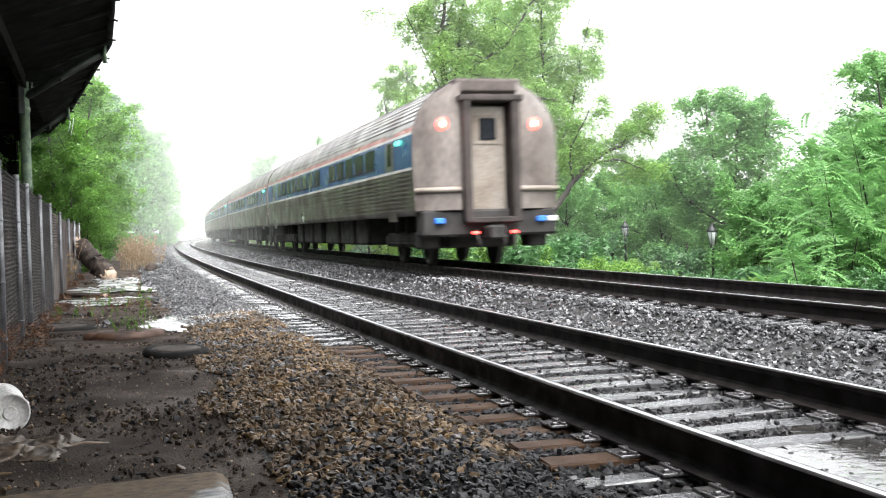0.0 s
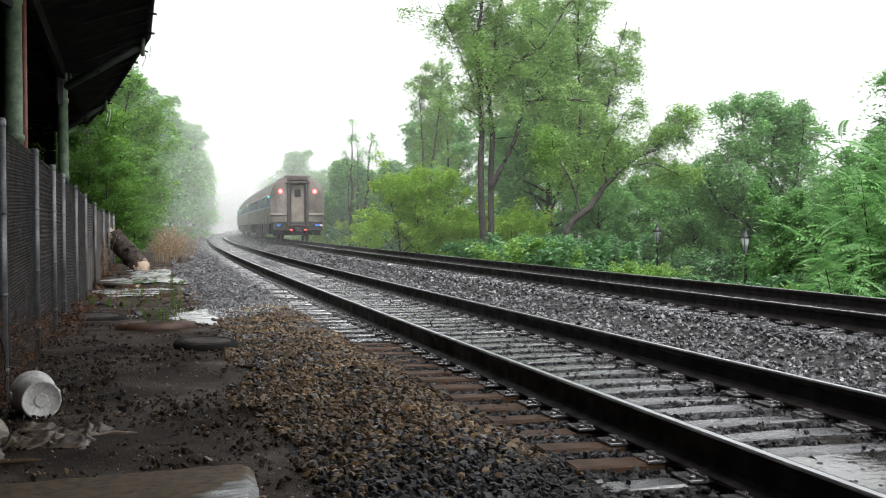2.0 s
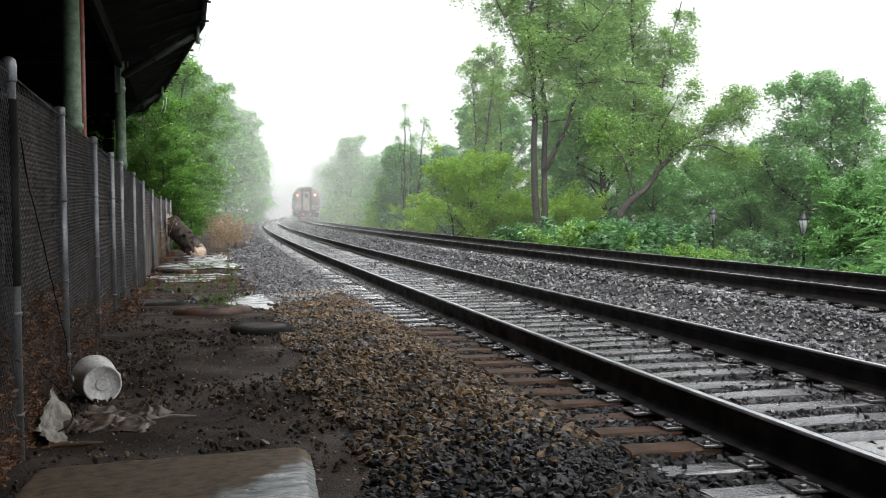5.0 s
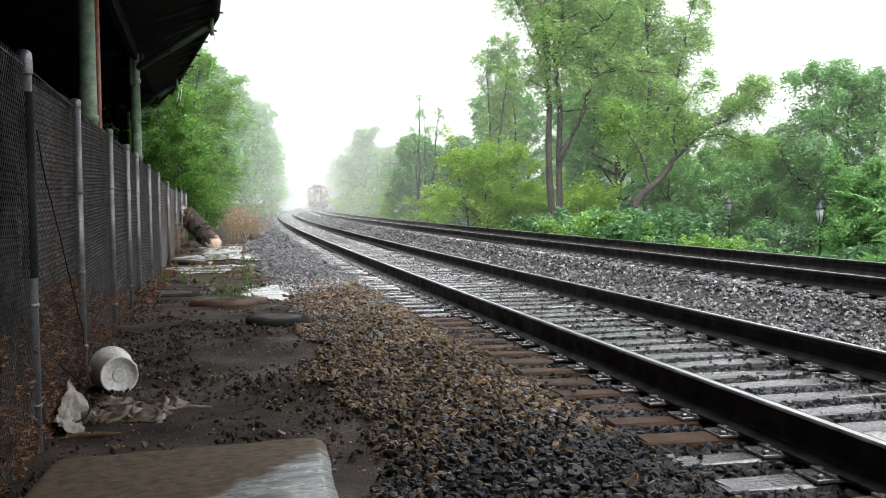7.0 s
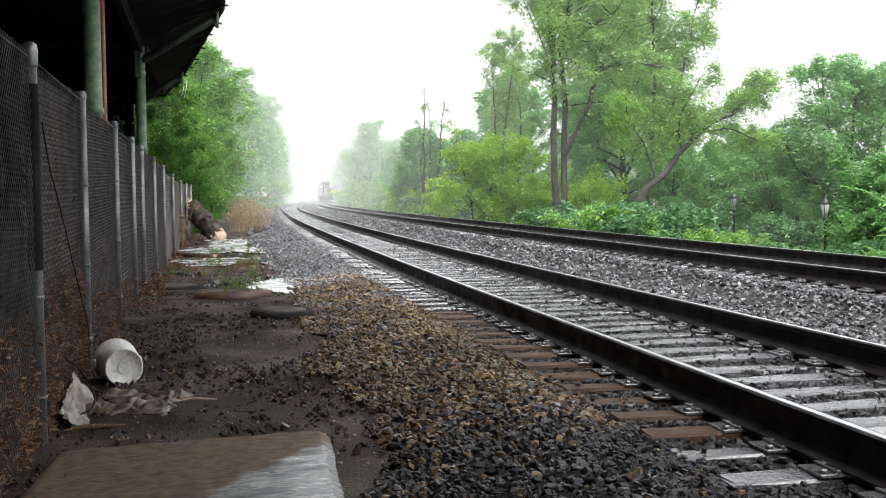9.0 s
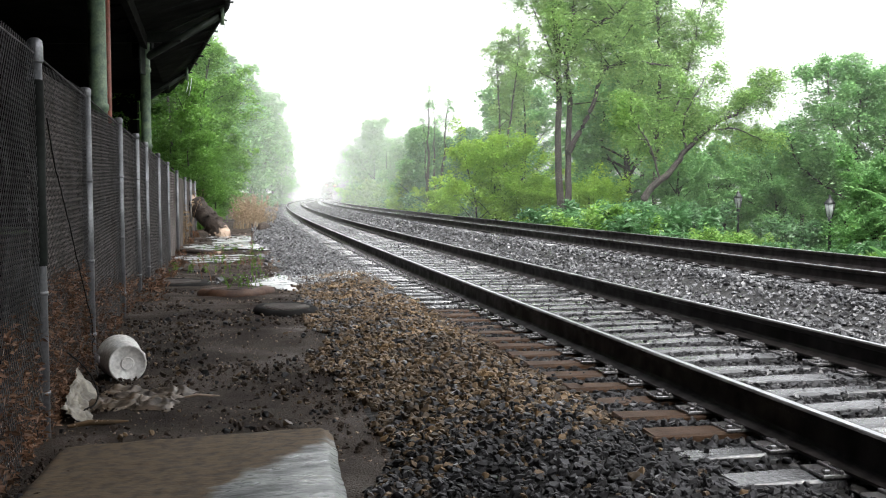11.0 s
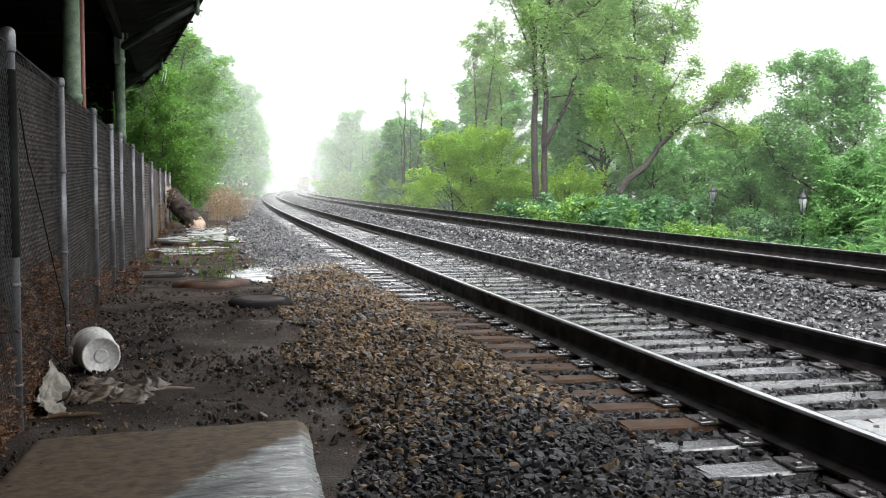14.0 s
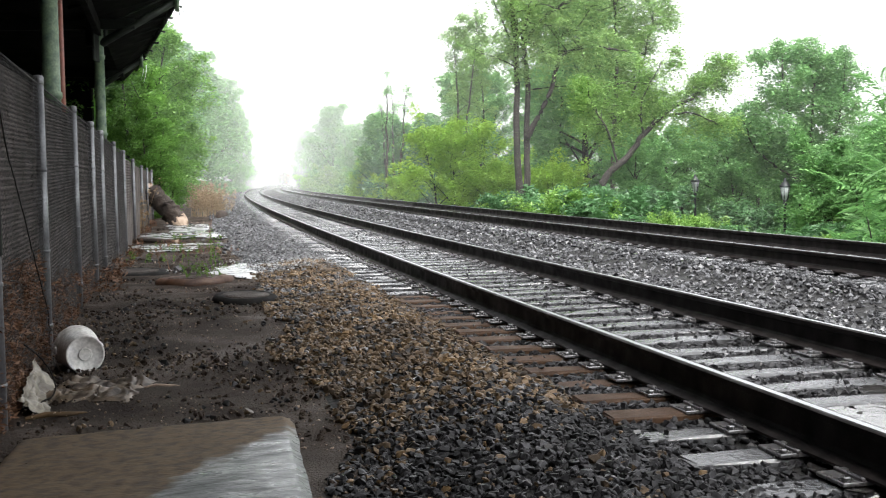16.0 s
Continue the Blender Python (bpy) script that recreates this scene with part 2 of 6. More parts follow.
    "lamp_glass": mat("frosted_lantern_glass", (0.55, 0.58, 0.60), 0.35, var=(0.42, 0.45, 0.47), scale=3, fine=20, bump=0.0),
    "black_iron": mat("black_lamp_iron", (0.02, 0.023, 0.025), 0.45, var=(0.012, 0.014, 0.015), scale=5, fine=40, bump=0.1, dist=0.002),
    "dry": leaf_mat("dry_brown_stalk", (0.045, 0.026, 0.017), (0.26, 0.14, 0.08), 0.2),
}


# ---- helpers ----
def mesh_of(name, verts, faces, mats, idx=None, smooth=False):
    me = bpy.data.meshes.new(name)
    verts = np.asarray(verts, np.float32)
    if isinstance(faces, np.ndarray) and faces.ndim == 2:
        k = faces.shape[1]
        me.vertices.add(len(verts))
        me.vertices.foreach_set("co", verts.ravel())
        me.loops.add(faces.size)
        me.loops.foreach_set("vertex_index", faces.astype(np.int32).ravel())
        me.polygons.add(len(faces))
        me.polygons.foreach_set("loop_start", np.arange(0, faces.size, k, dtype=np.int32))
        me.update(calc_edges=True)
    else:
        me.from_pydata([tuple(map(float, v)) for v in verts], [], [tuple(map(int, f)) for f in faces])
    for m in mats:
        me.materials.append(m)
    if idx is not None:
        me.polygons.foreach_set("material_index", np.asarray(idx, np.int32))
    me.polygons.foreach_set("use_smooth", np.full(len(me.polygons), bool(smooth)))
    me.update()
    return me


def part(name, data, material=None, parent=None, label=""):
    """Links a bmesh or mesh as one mesh object under a thing or a part."""
    if isinstance(data, bmesh.types.BMesh):
        me = bpy.data.meshes.new(name)
        bmesh.ops.recalc_face_normals(data, faces=data.faces)
        data.to_mesh(me)
        data.free()
        me.materials.append(material)
    else:
        me = data
    ob = new(name, me)
    if parent is not None:
        ob.parent = parent
    if label:
        ob["label"] = label
    return ob


def thing(name, label, category, group="", kind="", m=None):
    ob = new(name)
    if m is not None:
        ob.matrix_basis = m
    return tagged(ob, label, category, group, kind)


def box(size, at=(0, 0, 0), bevel=0.0, rot=None, bm=None):
    bm2 = bmesh.new()
    bmesh.ops.create_cube(bm2, size=1, matrix=Matrix.Diagonal((*size, 1)))
    if bevel:
        bmesh.ops.bevel(bm2, geom=bm2.edges[:], offset=bevel, segments=1, affect="EDGES")
    m = Matrix.Translation(at) @ (rot or Matrix())
    bmesh.ops.transform(bm2, matrix=m, verts=bm2.verts)
    return joined(bm2, bm)


def joined(bm2, bm):
    if bm is None:
        return bm2
    me = bpy.data.meshes.new("tmp")
    bm2.to_mesh(me)
    bm2.free()
    bm.from_mesh(me)
    bpy.data.meshes.remove(me)
    return bm


def cyl(r1, r2, a, b, seg=12, bm=None, cap=True):
    """A tapered rod from a to b."""
    a, b = Vector(a), Vector(b)
    bm2 = bmesh.new()
    m = Matrix.Translation((a + b) / 2) @ (b - a).to_track_quat("Z", "Y").to_matrix().to_4x4()
    bmesh.ops.create_cone(bm2, cap_ends=cap, segments=seg, radius1=r1, radius2=r2, depth=(b - a).length, matrix=m)
    for f in bm2.faces:
        f.smooth = len(f.verts) == 4
    return joined(bm2, bm)


def lathe(profile, seg=24, bm=None, m=None):
    """Turns (radius, height) pairs round z."""
    bm2 = bmesh.new()
    rings = []
    for r, z in profile:
        rings.append([bm2.verts.new((r * math.cos(2 * math.pi * k / seg), r * math.sin(2 * math.pi * k / seg), z)) for k in range(seg)])
    for a, b in zip(rings, rings[1:]):
        for k in range(seg):
            f = bm2.faces.new((a[k], a[(k + 1) % seg], b[(k + 1) % seg], b[k]))
            f.smooth = True
    bm2.faces.new(rings[0][::-1])
    bm2.faces.new(rings[-1])
    if m is not None:
        bmesh.ops.transform(bm2, matrix=m, verts=bm2.verts)
    return joined(bm2, bm)


def tube_np(pts, rad, seg=7):
    """Rings along a bent line: verts and quads."""
    pts, rad = np.asarray(pts, float), np.asarray(rad, float)
    d = np.gradient(pts, axis=0)
    d /= np.linalg.norm(d, axis=1)[:, None] + 1e-9
    ref = np.where(np.abs(d[:, 2:3]) > 0.9, [[1.0, 0, 0]], [[0, 0, 1.0]])
    a = np.cross(d, ref)
    a /= np.linalg.norm(a, axis=1)[:, None]
    b = np.cross(d, a)
    ang = np.arange(seg) * 2 * math.pi / seg
    v = pts[:, None] + rad[:, None, None] * (a[:, None] * np.cos(ang)[None, :, None] + b[:, None] * np.sin(ang)[None, :, None])
    n = len(pts)
    i = np.arange(n - 1)[:, None] * seg
    k = np.arange(seg)[None]
    k2 = (k + 1) % seg
    f = np.stack([i + k, i + k2, i + seg + k2, i + seg + k], -1).reshape(-1, 4)
    return v.reshape(-1, 3), f


# ---- the line of the tracks ----
RAIL_H, GAP = 0.185, 4.17


def track_x(y):
    """The middle of the near track, over the distance ahead."""
    y = np.asarray(y, float)
    q = np.clip(y, 0, 190) / 50
    x = 3.375 - 0.2029 * np.minimum(y, 190) + 0.8801 * q**2 - 0.1105 * q**3 + 0.0163 * q**4
    d = np.maximum(y - 190, 0)
    return x - 0.0932 * d - 0.00011 * d * d


def track_dir(y):
    return (track_x(np.asarray(y) + 0.05) - track_x(np.asarray(y) - 0.05)) / 0.1


def beside(u, y):
    """Plan place u metres to the right of the near track's middle line at y."""
    s = track_dir(y)
    n = np.sqrt(1 + s * s)
    return track_x(y) + u / n, y - u * s / n


def at(u, y, z=0.0):
    x, yy = beside(u, y)
    return float(x), float(yy), z


def heading(y):
    return -math.degrees(math.atan(float(track_dir(y))))


def smooth(a, b, t):
    t = np.clip((t - a) / (b - a), 0, 1)
    return t * t * (3 - 2 * t)


def dirt_z(y):
    return -0.36 + 0.13 * np.exp(-(((y - 13) / 5) ** 2))


def ground_z(u, y):
    """Cross-section of the ground: dirt strip, ballast beds of the two tracks, bank falling to the park."""
    d = dirt_z(y)
    z = d + (-0.235 - d) * smooth(-2.7, -1.75, u)
    z = z + 0.04 * np.exp(-(((u + 1.65) / 0.25) ** 2)) + 0.04 * np.exp(-(((u - 2.7) / 0.3) ** 2))
    z = z - 0.004 * smooth(-1.5, -1.2, u) * (1 - smooth(1.25, 1.5, u))
    z = z + (0.115) * smooth(2.0, 2.9, u)
    z = z - 1.9 * smooth(6.0, 10.5, u) - 0.8 * smooth(11, 30, u)
    return z


# ---- ground ----
def noise2(x, y, s, seed=0):
    """Smooth value noise on arrays."""
    rs = np.random.RandomState(seed)
    tab = rs.rand(256, 256)
    x, y = np.asarray(x) / s + 500, np.asarray(y) / s + 500
    i, j = np.floor(x).astype(int), np.floor(y).astype(int)
    fx, fy = x - i, y - j
    fx, fy = fx * fx * (3 - 2 * fx), fy * fy * (3 - 2 * fy)
    g = lambda a, b: tab[a % 256, b % 256]
    return (g(i, j) * (1 - fx) + g(i + 1, j) * fx) * (1 - fy) + (g(i, j + 1) * (1 - fx) + g(i + 1, j + 1) * fx) * fy - 0.5


def surface_z(u, y):
    z = ground_z(u, y)
    dirt = 1 - smooth(-2.8, -2.4, u)
    z = z + dirt * (0.05 * noise2(u, y, 0.7, 1) + 0.022 * noise2(u, y, 0.22, 2))
    far = smooth(6.5, 9, u) + (1 - smooth(-9, -6, u))
    return z + far * 0.5 * noise2(u, y, 4, 3)


def build_ground():
    us = np.concatenate([[-900, -500, -250, -120, -60, -35, -22, -15, -11], np.arange(-8.5, -5, 0.3), np.arange(-5, -1.7, 0.075), np.arange(-1.7, 6, 0.35),
                         np.arange(6, 12, 0.6), [13, 15, 18, 22, 28, 36, 50, 80, 140, 260, 500, 900]])
    ys = np.concatenate([[-300, -120, -60, -30, -15, -8, -4, -1], np.arange(0.5, 3, 0.5), np.arange(3, 18, 0.09), np.arange(18, 40, 0.35), np.arange(40, 90, 2.0),
                         np.arange(90, 400, 8.0), [430, 500, 620, 800, 1100]])
    U, Y = np.meshgrid(us, ys)
    x = track_x(Y) + U * np.sqrt(1 + np.clip(track_dir(Y), -1, 1) ** 2)
    z = surface_z(U, Y)
    nu = len(us)
    i = np.arange((len(ys) - 1))[:, None] * nu + np.arange(nu - 1)[None]
    f = np.stack([i, i + 1, i + nu + 1, i + nu], -1).reshape(-1, 4)
    uc = (U[:-1, :-1] + U[1:, 1:]).ravel() / 2
    yc = (Y[:-1, :-1] + Y[1:, 1:]).ravel() / 2
    idx = np.where(uc < -2.55, 0, np.where(uc < 6.6, 1, 2))
    idx = np.where((uc < -7.5) & (yc > 35), 2, idx)
    me = mesh_of("ground", np.stack([x, Y, z], -1).reshape(-1, 3), f, [M["dirt"], M["gravel_bed"], M["grass_ground"]], idx, True)
    tagged(new("ground", me), "wet dirt and gravel ground beside the tracks", "ground", kind="structure")


build_ground()


# ---- tracks ----
def rail_profile():
    h = RAIL_H
    return [(-0.076, -h), (0.076, -h), (0.076, -h + 0.012), (0.02, -h + 0.032), (0.009, -h + 0.05), (0.009, -0.047), (0.036, -0.036), (0.037, -0.008),
            (0.029, -0.002), (0.017, 0.0), (-0.017, 0.0), (-0.029, -0.002), (-0.037, -0.008), (-0.036, -0.036), (-0.009, -0.047), (-0.009, -h + 0.05), (-0.02, -h + 0.032), (-0.076, -h + 0.012)]


def build_rail(parent, off, z0):
    ys = np.concatenate([np.arange(-40, 0, 4.0), np.arange(0, 60, 0.5), np.arange(60, 500, 3.0)])
    prof = np.array(rail_profile())
    k = len(prof)
    v = np.zeros((len(ys), k, 3))
    for j, (pu, pz) in enumerate(prof):
        x, y = beside(off + pu, ys)
        v[:, j] = np.stack([x, y, np.full_like(ys, z0 + pz)], -1)
    i = np.arange(len(ys) - 1)[:, None] * k
    c = np.arange(k)[None]
    f = np.stack([i + c, i + (c + 1) % k, i + k + (c + 1) % k, i + k + c], -1).reshape(-1, 4)
    idx = np.tile(np.where(np.isin(np.arange(k), (9,)), 1, 0), len(ys) - 1)
    return part("rail", mesh_of("rail", v.reshape(-1, 3), f, [M["rail"], M["railtop"]], idx), parent=parent)


def tie_mesh(name, material, seed, stain=False):
    rs = np.random.RandomState(seed)
    bm = box((2.62, 0.18, 0.17), (0, 0, -0.085), 0.012)
    bmesh.ops.subdivide_edges(bm, edges=[e for e in bm.edges if abs(e.verts[0].co.x - e.verts[1].co.x) > 1], cuts=6)
    for v in bm.verts:
        v.co += Vector((rs.uniform(-.012, .012), rs.uniform(-.008, .008), rs.uniform(-.006, .004)))
    me = bpy.data.meshes.new(name)
    bmesh.ops.recalc_face_normals(bm, faces=bm.faces)
    bm.to_mesh(me)
    bm.free()
    me.materials.append(material)
    if stain:
        me.materials.append(M["tie"])
        for p in me.polygons:
            p.material_index = 0 if p.center.x < -0.6 else 1
    return me


def plate_mesh():
    bm = box((0.36, 0.19, 0.018), (0, 0, 0.009), 0.004)
    for sx in (-0.095, 0.095):
        box((0.02, 0.19, 0.016), (sx, 0, 0.024), 0.003, bm=bm)
    for sx, sy in ((-0.085, 0.05), (0.085, -0.05), (-0.15, -0.06), (0.15, 0.06)):
        box((0.03, 0.034, 0.018), (sx, sy, 0.026), 0.005, bm=bm)
    me = bpy.data.meshes.new("tie_plate")
    bm.to_mesh(me)
    bm.free()
    me.materials.append(M["plate"])
    return me


def build_track(label, off, z0, near_end, far_end, seed):
    rs = np.random.RandomState(seed)
    tr = thing("railway_track", label, "track", "parallel tracks", kind="structure")
    build_rail(tr, off - 0.7525, z0)
    build_rail(tr, off + 0.7525, z0)
    ties = [tie_mesh("tie", M["tie"], seed + k) for k in range(4)]
    rusty = [tie_mesh("tie", M["tie_rust"], seed + 9 + k, True) for k in range(2)]
    plate = plate_mesh()
    top = z0 - RAIL_H - 0.018
    y, n = near_end, 0
    while y < far_end:
        x, yy, _ = at(off, y)
        rust = off == 0 and 5.6 < y < 11.5
        ob = part("tie", rusty[n % 2] if rust else ties[n % 4], parent=tr)
        ob.matrix_basis = pose(x, yy, top + rs.uniform(-0.008, 0.004), 0, rs.uniform(-0.4, 0.4), heading(y) + rs.uniform(-0.6, 0.6))
        if y < 26:
            for s in (-0.7525, 0.7525):
                px, py, _ = at(off + s, y)
                q = part("tie_plate", plate, parent=tr)
                q.matrix_basis = pose(px, py, top, 0, 0, heading(y))
        y += 0.452 + rs.uniform(-0.02, 0.02)
        n += 1
    # the many ties farther along the line
    base = np.array([(sx * 1.31, sy * 0.112, sz) for sz in (0, -0.15) for sx, sy in ((-1, -1), (1, -1), (1, 1), (-1, 1))])
    fq = np.array([(0, 1, 2, 3), (0, 4, 5, 1), (1, 5, 6, 2), (2, 6, 7, 3), (3, 7, 4, 0)])
    vs, fs, c = [], [], 0
    while y < 330:
        x, yy, _ = at(off, y)
        a = math.radians(heading(y))
        R2 = np.array([[math.cos(a), -math.sin(a), 0], [math.sin(a), math.cos(a), 0], [0, 0, 1]])
        vs.append(base @ R2.T + (x, yy, top))
        fs.append(fq + 8 * c)
        c += 1
        y += 0.46
    ob = part("tie_run", mesh_of("far_ties", np.concatenate(vs), np.concatenate(fs), [M["tie"]]), parent=tr)
    tagged(ob, kind="stuff")
    return tr


build_track("near railway track with wet timber ties", 0.0, 0.0, -3.0, 42.0, 10)
build_track("far railway track with dark rails", GAP, 0.12, 2.0, 40.0, 40)


# ---- ballast ----
def stone_shapes(count, seed):
    """Angular crushed stones: hulls of a few random points."""
    rs = np.random.RandomState(seed)
    out = []
    for _ in range(count):
        p = rs.randn(12, 3)
        p /= np.linalg.norm(p, axis=1)[:, None]
        p *= rs.uniform(0.82, 1.1, (12, 1)) * rs.uniform(0.68, 1.12, 3)
        bm = bmesh.new()
        for q in p:
            bm.verts.new(q)
        hull = bmesh.ops.convex_hull(bm, input=bm.verts)
        bmesh.ops.delete(bm, geom=list(set(hull["geom_unused"]) | {g for g in hull["geom_interior"] if isinstance(g, bmesh.types.BMVert)}), context="VERTS")
        bm.verts.index_update()
        bmesh.ops.recalc_face_normals(bm, faces=bm.faces)
        out.append((np.array([v.co[:] for v in bm.verts]), np.array([[v.index for v in f.verts] for f in bm.faces])))
        bm.free()
    return out


def scatter_stones(name, u, y, size, mats, label, seed, mat_of=None, lift=0.25, zf=None, single=None):
    rs = np.random.RandomState(seed)
    shapes = stone_shapes(24, seed)
    alone = np.zeros(len(u), bool) if single is None else single(u, y)
    alone &= np.cumsum(alone) <= 300
    x, yy = beside(u, y)
    c = np.stack([x, yy, (zf or surface_z)(u, y) + lift * size], -1)
    which = rs.randint(0, 24, len(u))
    vs, fs, ix, base = [], [], [], 0
    for k, (sv, sf) in enumerate(shapes):
        s = np.where((which == k) & ~alone)[0]
        n = len(s)
        q = rs.randn(n, 4)
        q /= np.linalg.norm(q, axis=1)[:, None]
        w, a, b, d = q.T
        R3 = np.stack([1 - 2 * (b * b + d * d), 2 * (a * b - d * w), 2 * (a * d + b * w), 2 * (a * b + d * w), 1 - 2 * (a * a + d * d), 2 * (b * d - a * w),
                       2 * (a * d - b * w), 2 * (b * d + a * w), 1 - 2 * (a * a + b * b)], -1).reshape(n, 3, 3)
        v = np.einsum("nij,kj->nki", R3, sv) * size[s][:, None, None] * [1, 1, 0.85] + c[s][:, None]
        vs.append(v.reshape(-1, 3))
        fs.append((base + np.arange(n)[:, None, None] * len(sv) + sf[None]).reshape(-1, 3))
        ix.append(np.repeat((mat_of[s] if mat_of is not None else np.zeros(n)), len(sf)))
        base += n * len(sv)
    ob = new(name, mesh_of(name, np.concatenate(vs), np.concatenate(fs), mats, np.concatenate(ix)))
    tagged(ob, label, "gravel", kind="stuff")
    # the nearest stones, one by one
    made = {}
    for k in np.where(alone)[0]:
        key = (int(which[k]), int(mat_of[k]))
        if key not in made:
            made[key] = mesh_of("stone", shapes[key[0]][0], shapes[key[0]][1], [mats[key[1]]])
        st = part("stone", made[key], parent=ob)
        e = Euler(rs.uniform(0, 6.28, 3))
        st.matrix_basis = Matrix.LocRotScale(Vector(c[k]), e, (float(size[k]),) * 3)
    return ob


def spread(u0, u1, y0, y1, density, seed, fall=0.0):
    """Random places, thinner with distance when fall is given."""
    rs = np.random.RandomState(seed)
    n = int((u1 - u0) * (y1 - y0) * density)
    u, y = rs.uniform(u0, u1, n), rs.uniform(y0, y1, n)
    keep = rs.rand(n) < np.minimum(1, 4.0 / np.maximum(y, 1)) ** fall
    return u[keep], y[keep], rs


def build_ballast():
    # shoulder beside the near track, stained brown by rust where water runs off
    u, y, rs = spread(-2.75, -1.24, 0.5, 34, 1900, 5, 1.0)
    ragged = u > -2.62 + 0.5 * noise2(u * 0 + 3, y, 0.9, 8) + 0.25 * noise2(u, y, 0.25, 9)
    u, y = u[ragged], y[ragged]
    s = (0.011 + 0.02 * rs.rand(len(u)) ** 1.5) * (1 + y / 40)
    stain = (noise2(u, y, 0.8, 11) + 0.5 * noise2(u, y, 0.2, 12) + 0.28 * smooth(5.0, 6.2, y) * (1 - smooth(14, 16, y)) - 0.02 + 0.5 * rs.randn(len(u)) * 0.35) > 0
    dark = rs.rand(len(u)) < 0.85 * (1 - smooth(5.2, 7.2, y + 0.6 * noise2(u, y, 0.6, 13))) + 0.1
    kind = np.where(dark, 2, np.where(((stain & (y < 17)) | (y < 8.5)) & (rs.rand(len(u)) < 0.94), 1, 0))
    scatter_stones("ballast_shoulder", u, y, s, [M["stone_grey"], M["stone_brown"], M["stone_dark"]], "wet grey and rust-brown crushed stone ballast", 6, kind, single=lambda uu, yy: (yy > 4.15) & (yy < 4.85) & (uu < -1.6))
    u, y, rs = spread(-2.9, -1.24, 30, 95, 260, 55, 0.6)
    scatter_stones("ballast_shoulder_far", u, y, rs.uniform(0.03, 0.06, len(u)) * (1 + y / 90), [M["stone_grey"], M["stone_brown"], M["stone_dark"]], "wet grey crushed stone along the distant shoulder", 56,
                   np.where(rs.rand(len(u)) < 0.3, 2, 0))
    # between the rails of the near track
    u, y, rs = spread(-1.3, 1.3, 1.0, 45, 1150, 15, 0.9)
    kind = np.where(rs.rand(len(u)) < 0.95, 2, 0)
    scatter_stones("ballast_in_track", u, y, rs.uniform(0.013, 0.033, len(u)) * (1 + y / 100), [M["stone_grey"], M["stone_brown"], M["stone_dark"]],
                   "wet grey ballast between the timber ties", 16, kind, 0.32)
    u, y, rs = spread(-1.3, 1.3, 44, 110, 260, 85, 0.6)
    scatter_stones("ballast_in_track_far", u, y, rs.uniform(0.03, 0.055, len(u)), [M["stone_grey"], M["stone_brown"], M["stone_dark"]], "wet grey ballast between the distant ties", 86,
                   np.where(rs.rand(len(u)) < 0.6, 2, 0), 0.1)
    # stones strewn on the ties, thickest beside the rails
    u, y, rs = spread(-1.3, 1.3, 2.0, 26, 70, 65, 0.6)
    keep = rs.rand(len(u)) < 0.15 + 0.85 * smooth(0.1, 0.65, u)
    u, y = u[keep], y[keep]
    scatter_stones("stones_on_ties", u, y, rs.uniform(0.012, 0.026, len(u)), [M["stone_grey"], M["stone_brown"], M["stone_dark"]], "dark wet stones strewn over the ties", 66,
                   np.where(rs.rand(len(u)) < 0.8, 2, 0), 0.6, zf=lambda a, b: np.full(len(a), -0.203))
    # between the two tracks and along the far one
    u, y, rs = spread(1.28, 5.8, 2.0, 90, 800, 25, 1.15)
    s = rs.uniform(0.014, 0.034, len(u)) * (1 + y / 42)
    scatter_stones("ballast_between_tracks", u, y, s, [M["stone_grey"], M["stone_brown"], M["stone_dark"]], "pale wet grey crushed stone between the tracks", 26,
                   np.where(rs.rand(len(u)) < 0.3, 2, 0))
    # loose stones on the dirt
    u, y, rs = spread(-4.4, -2.3, 3.8, 26, 700, 35, 0.8)
    keep = noise2(u, y, 0.8, 36) + 0.35 * rs.randn(len(u)) * 0.5 + 0.25 * smooth(-3.0, -2.5, u) > 0.06
    u, y = u[keep], y[keep]
    scatter_stones("loose_stones", u, y, 0.005 + 0.03 * rs.rand(len(u)) ** 3, [M["dirt"], M["stone_dark"], M["stone_brown"]], "loose dark stones and clods on the wet dirt", 37,
                   rs.choice(3, len(u), p=(0.62, 0.2, 0.18)), 0.15)
    # rubble and rotten wood on the wet strip beyond the tyres
    u, y, rs = spread(-4.4, -2.5, 15.5, 40, 26, 75, 0.2)
    keep = noise2(u, y, 1.3, 76) > -0.08
    u, y = u[keep], y[keep]
    scatter_stones("rubble", u, y, 0.02 + 0.07 * rs.rand(len(u)) ** 2.2, [M["stone_grey"], M["log"], M["pale_wood"], M["dirt"]], "broken stones and rotten wood on the wet dirt", 77,
                   rs.choice(4, len(u), p=(0.3, 0.3, 0.12, 0.28)), 0.1)
    # chips of wood, dead leaf and grit
    u, y, rs = spread(-4.3, -2.4, 3.8, 24, 330, 45, 0.8)
    scatter_stones("ground_litter", u, y, 0.003 + 0.009 * rs.rand(len(u)) ** 3, [M["rag"], M["rust"], M["pale_wood"]], "small chips of wood and dead leaf in the mud", 46,
                   np.minimum(rs.randint(0, 8, len(u)), 2) * (rs.rand(len(u)) < 0.8), 0.3)


build_ballast()


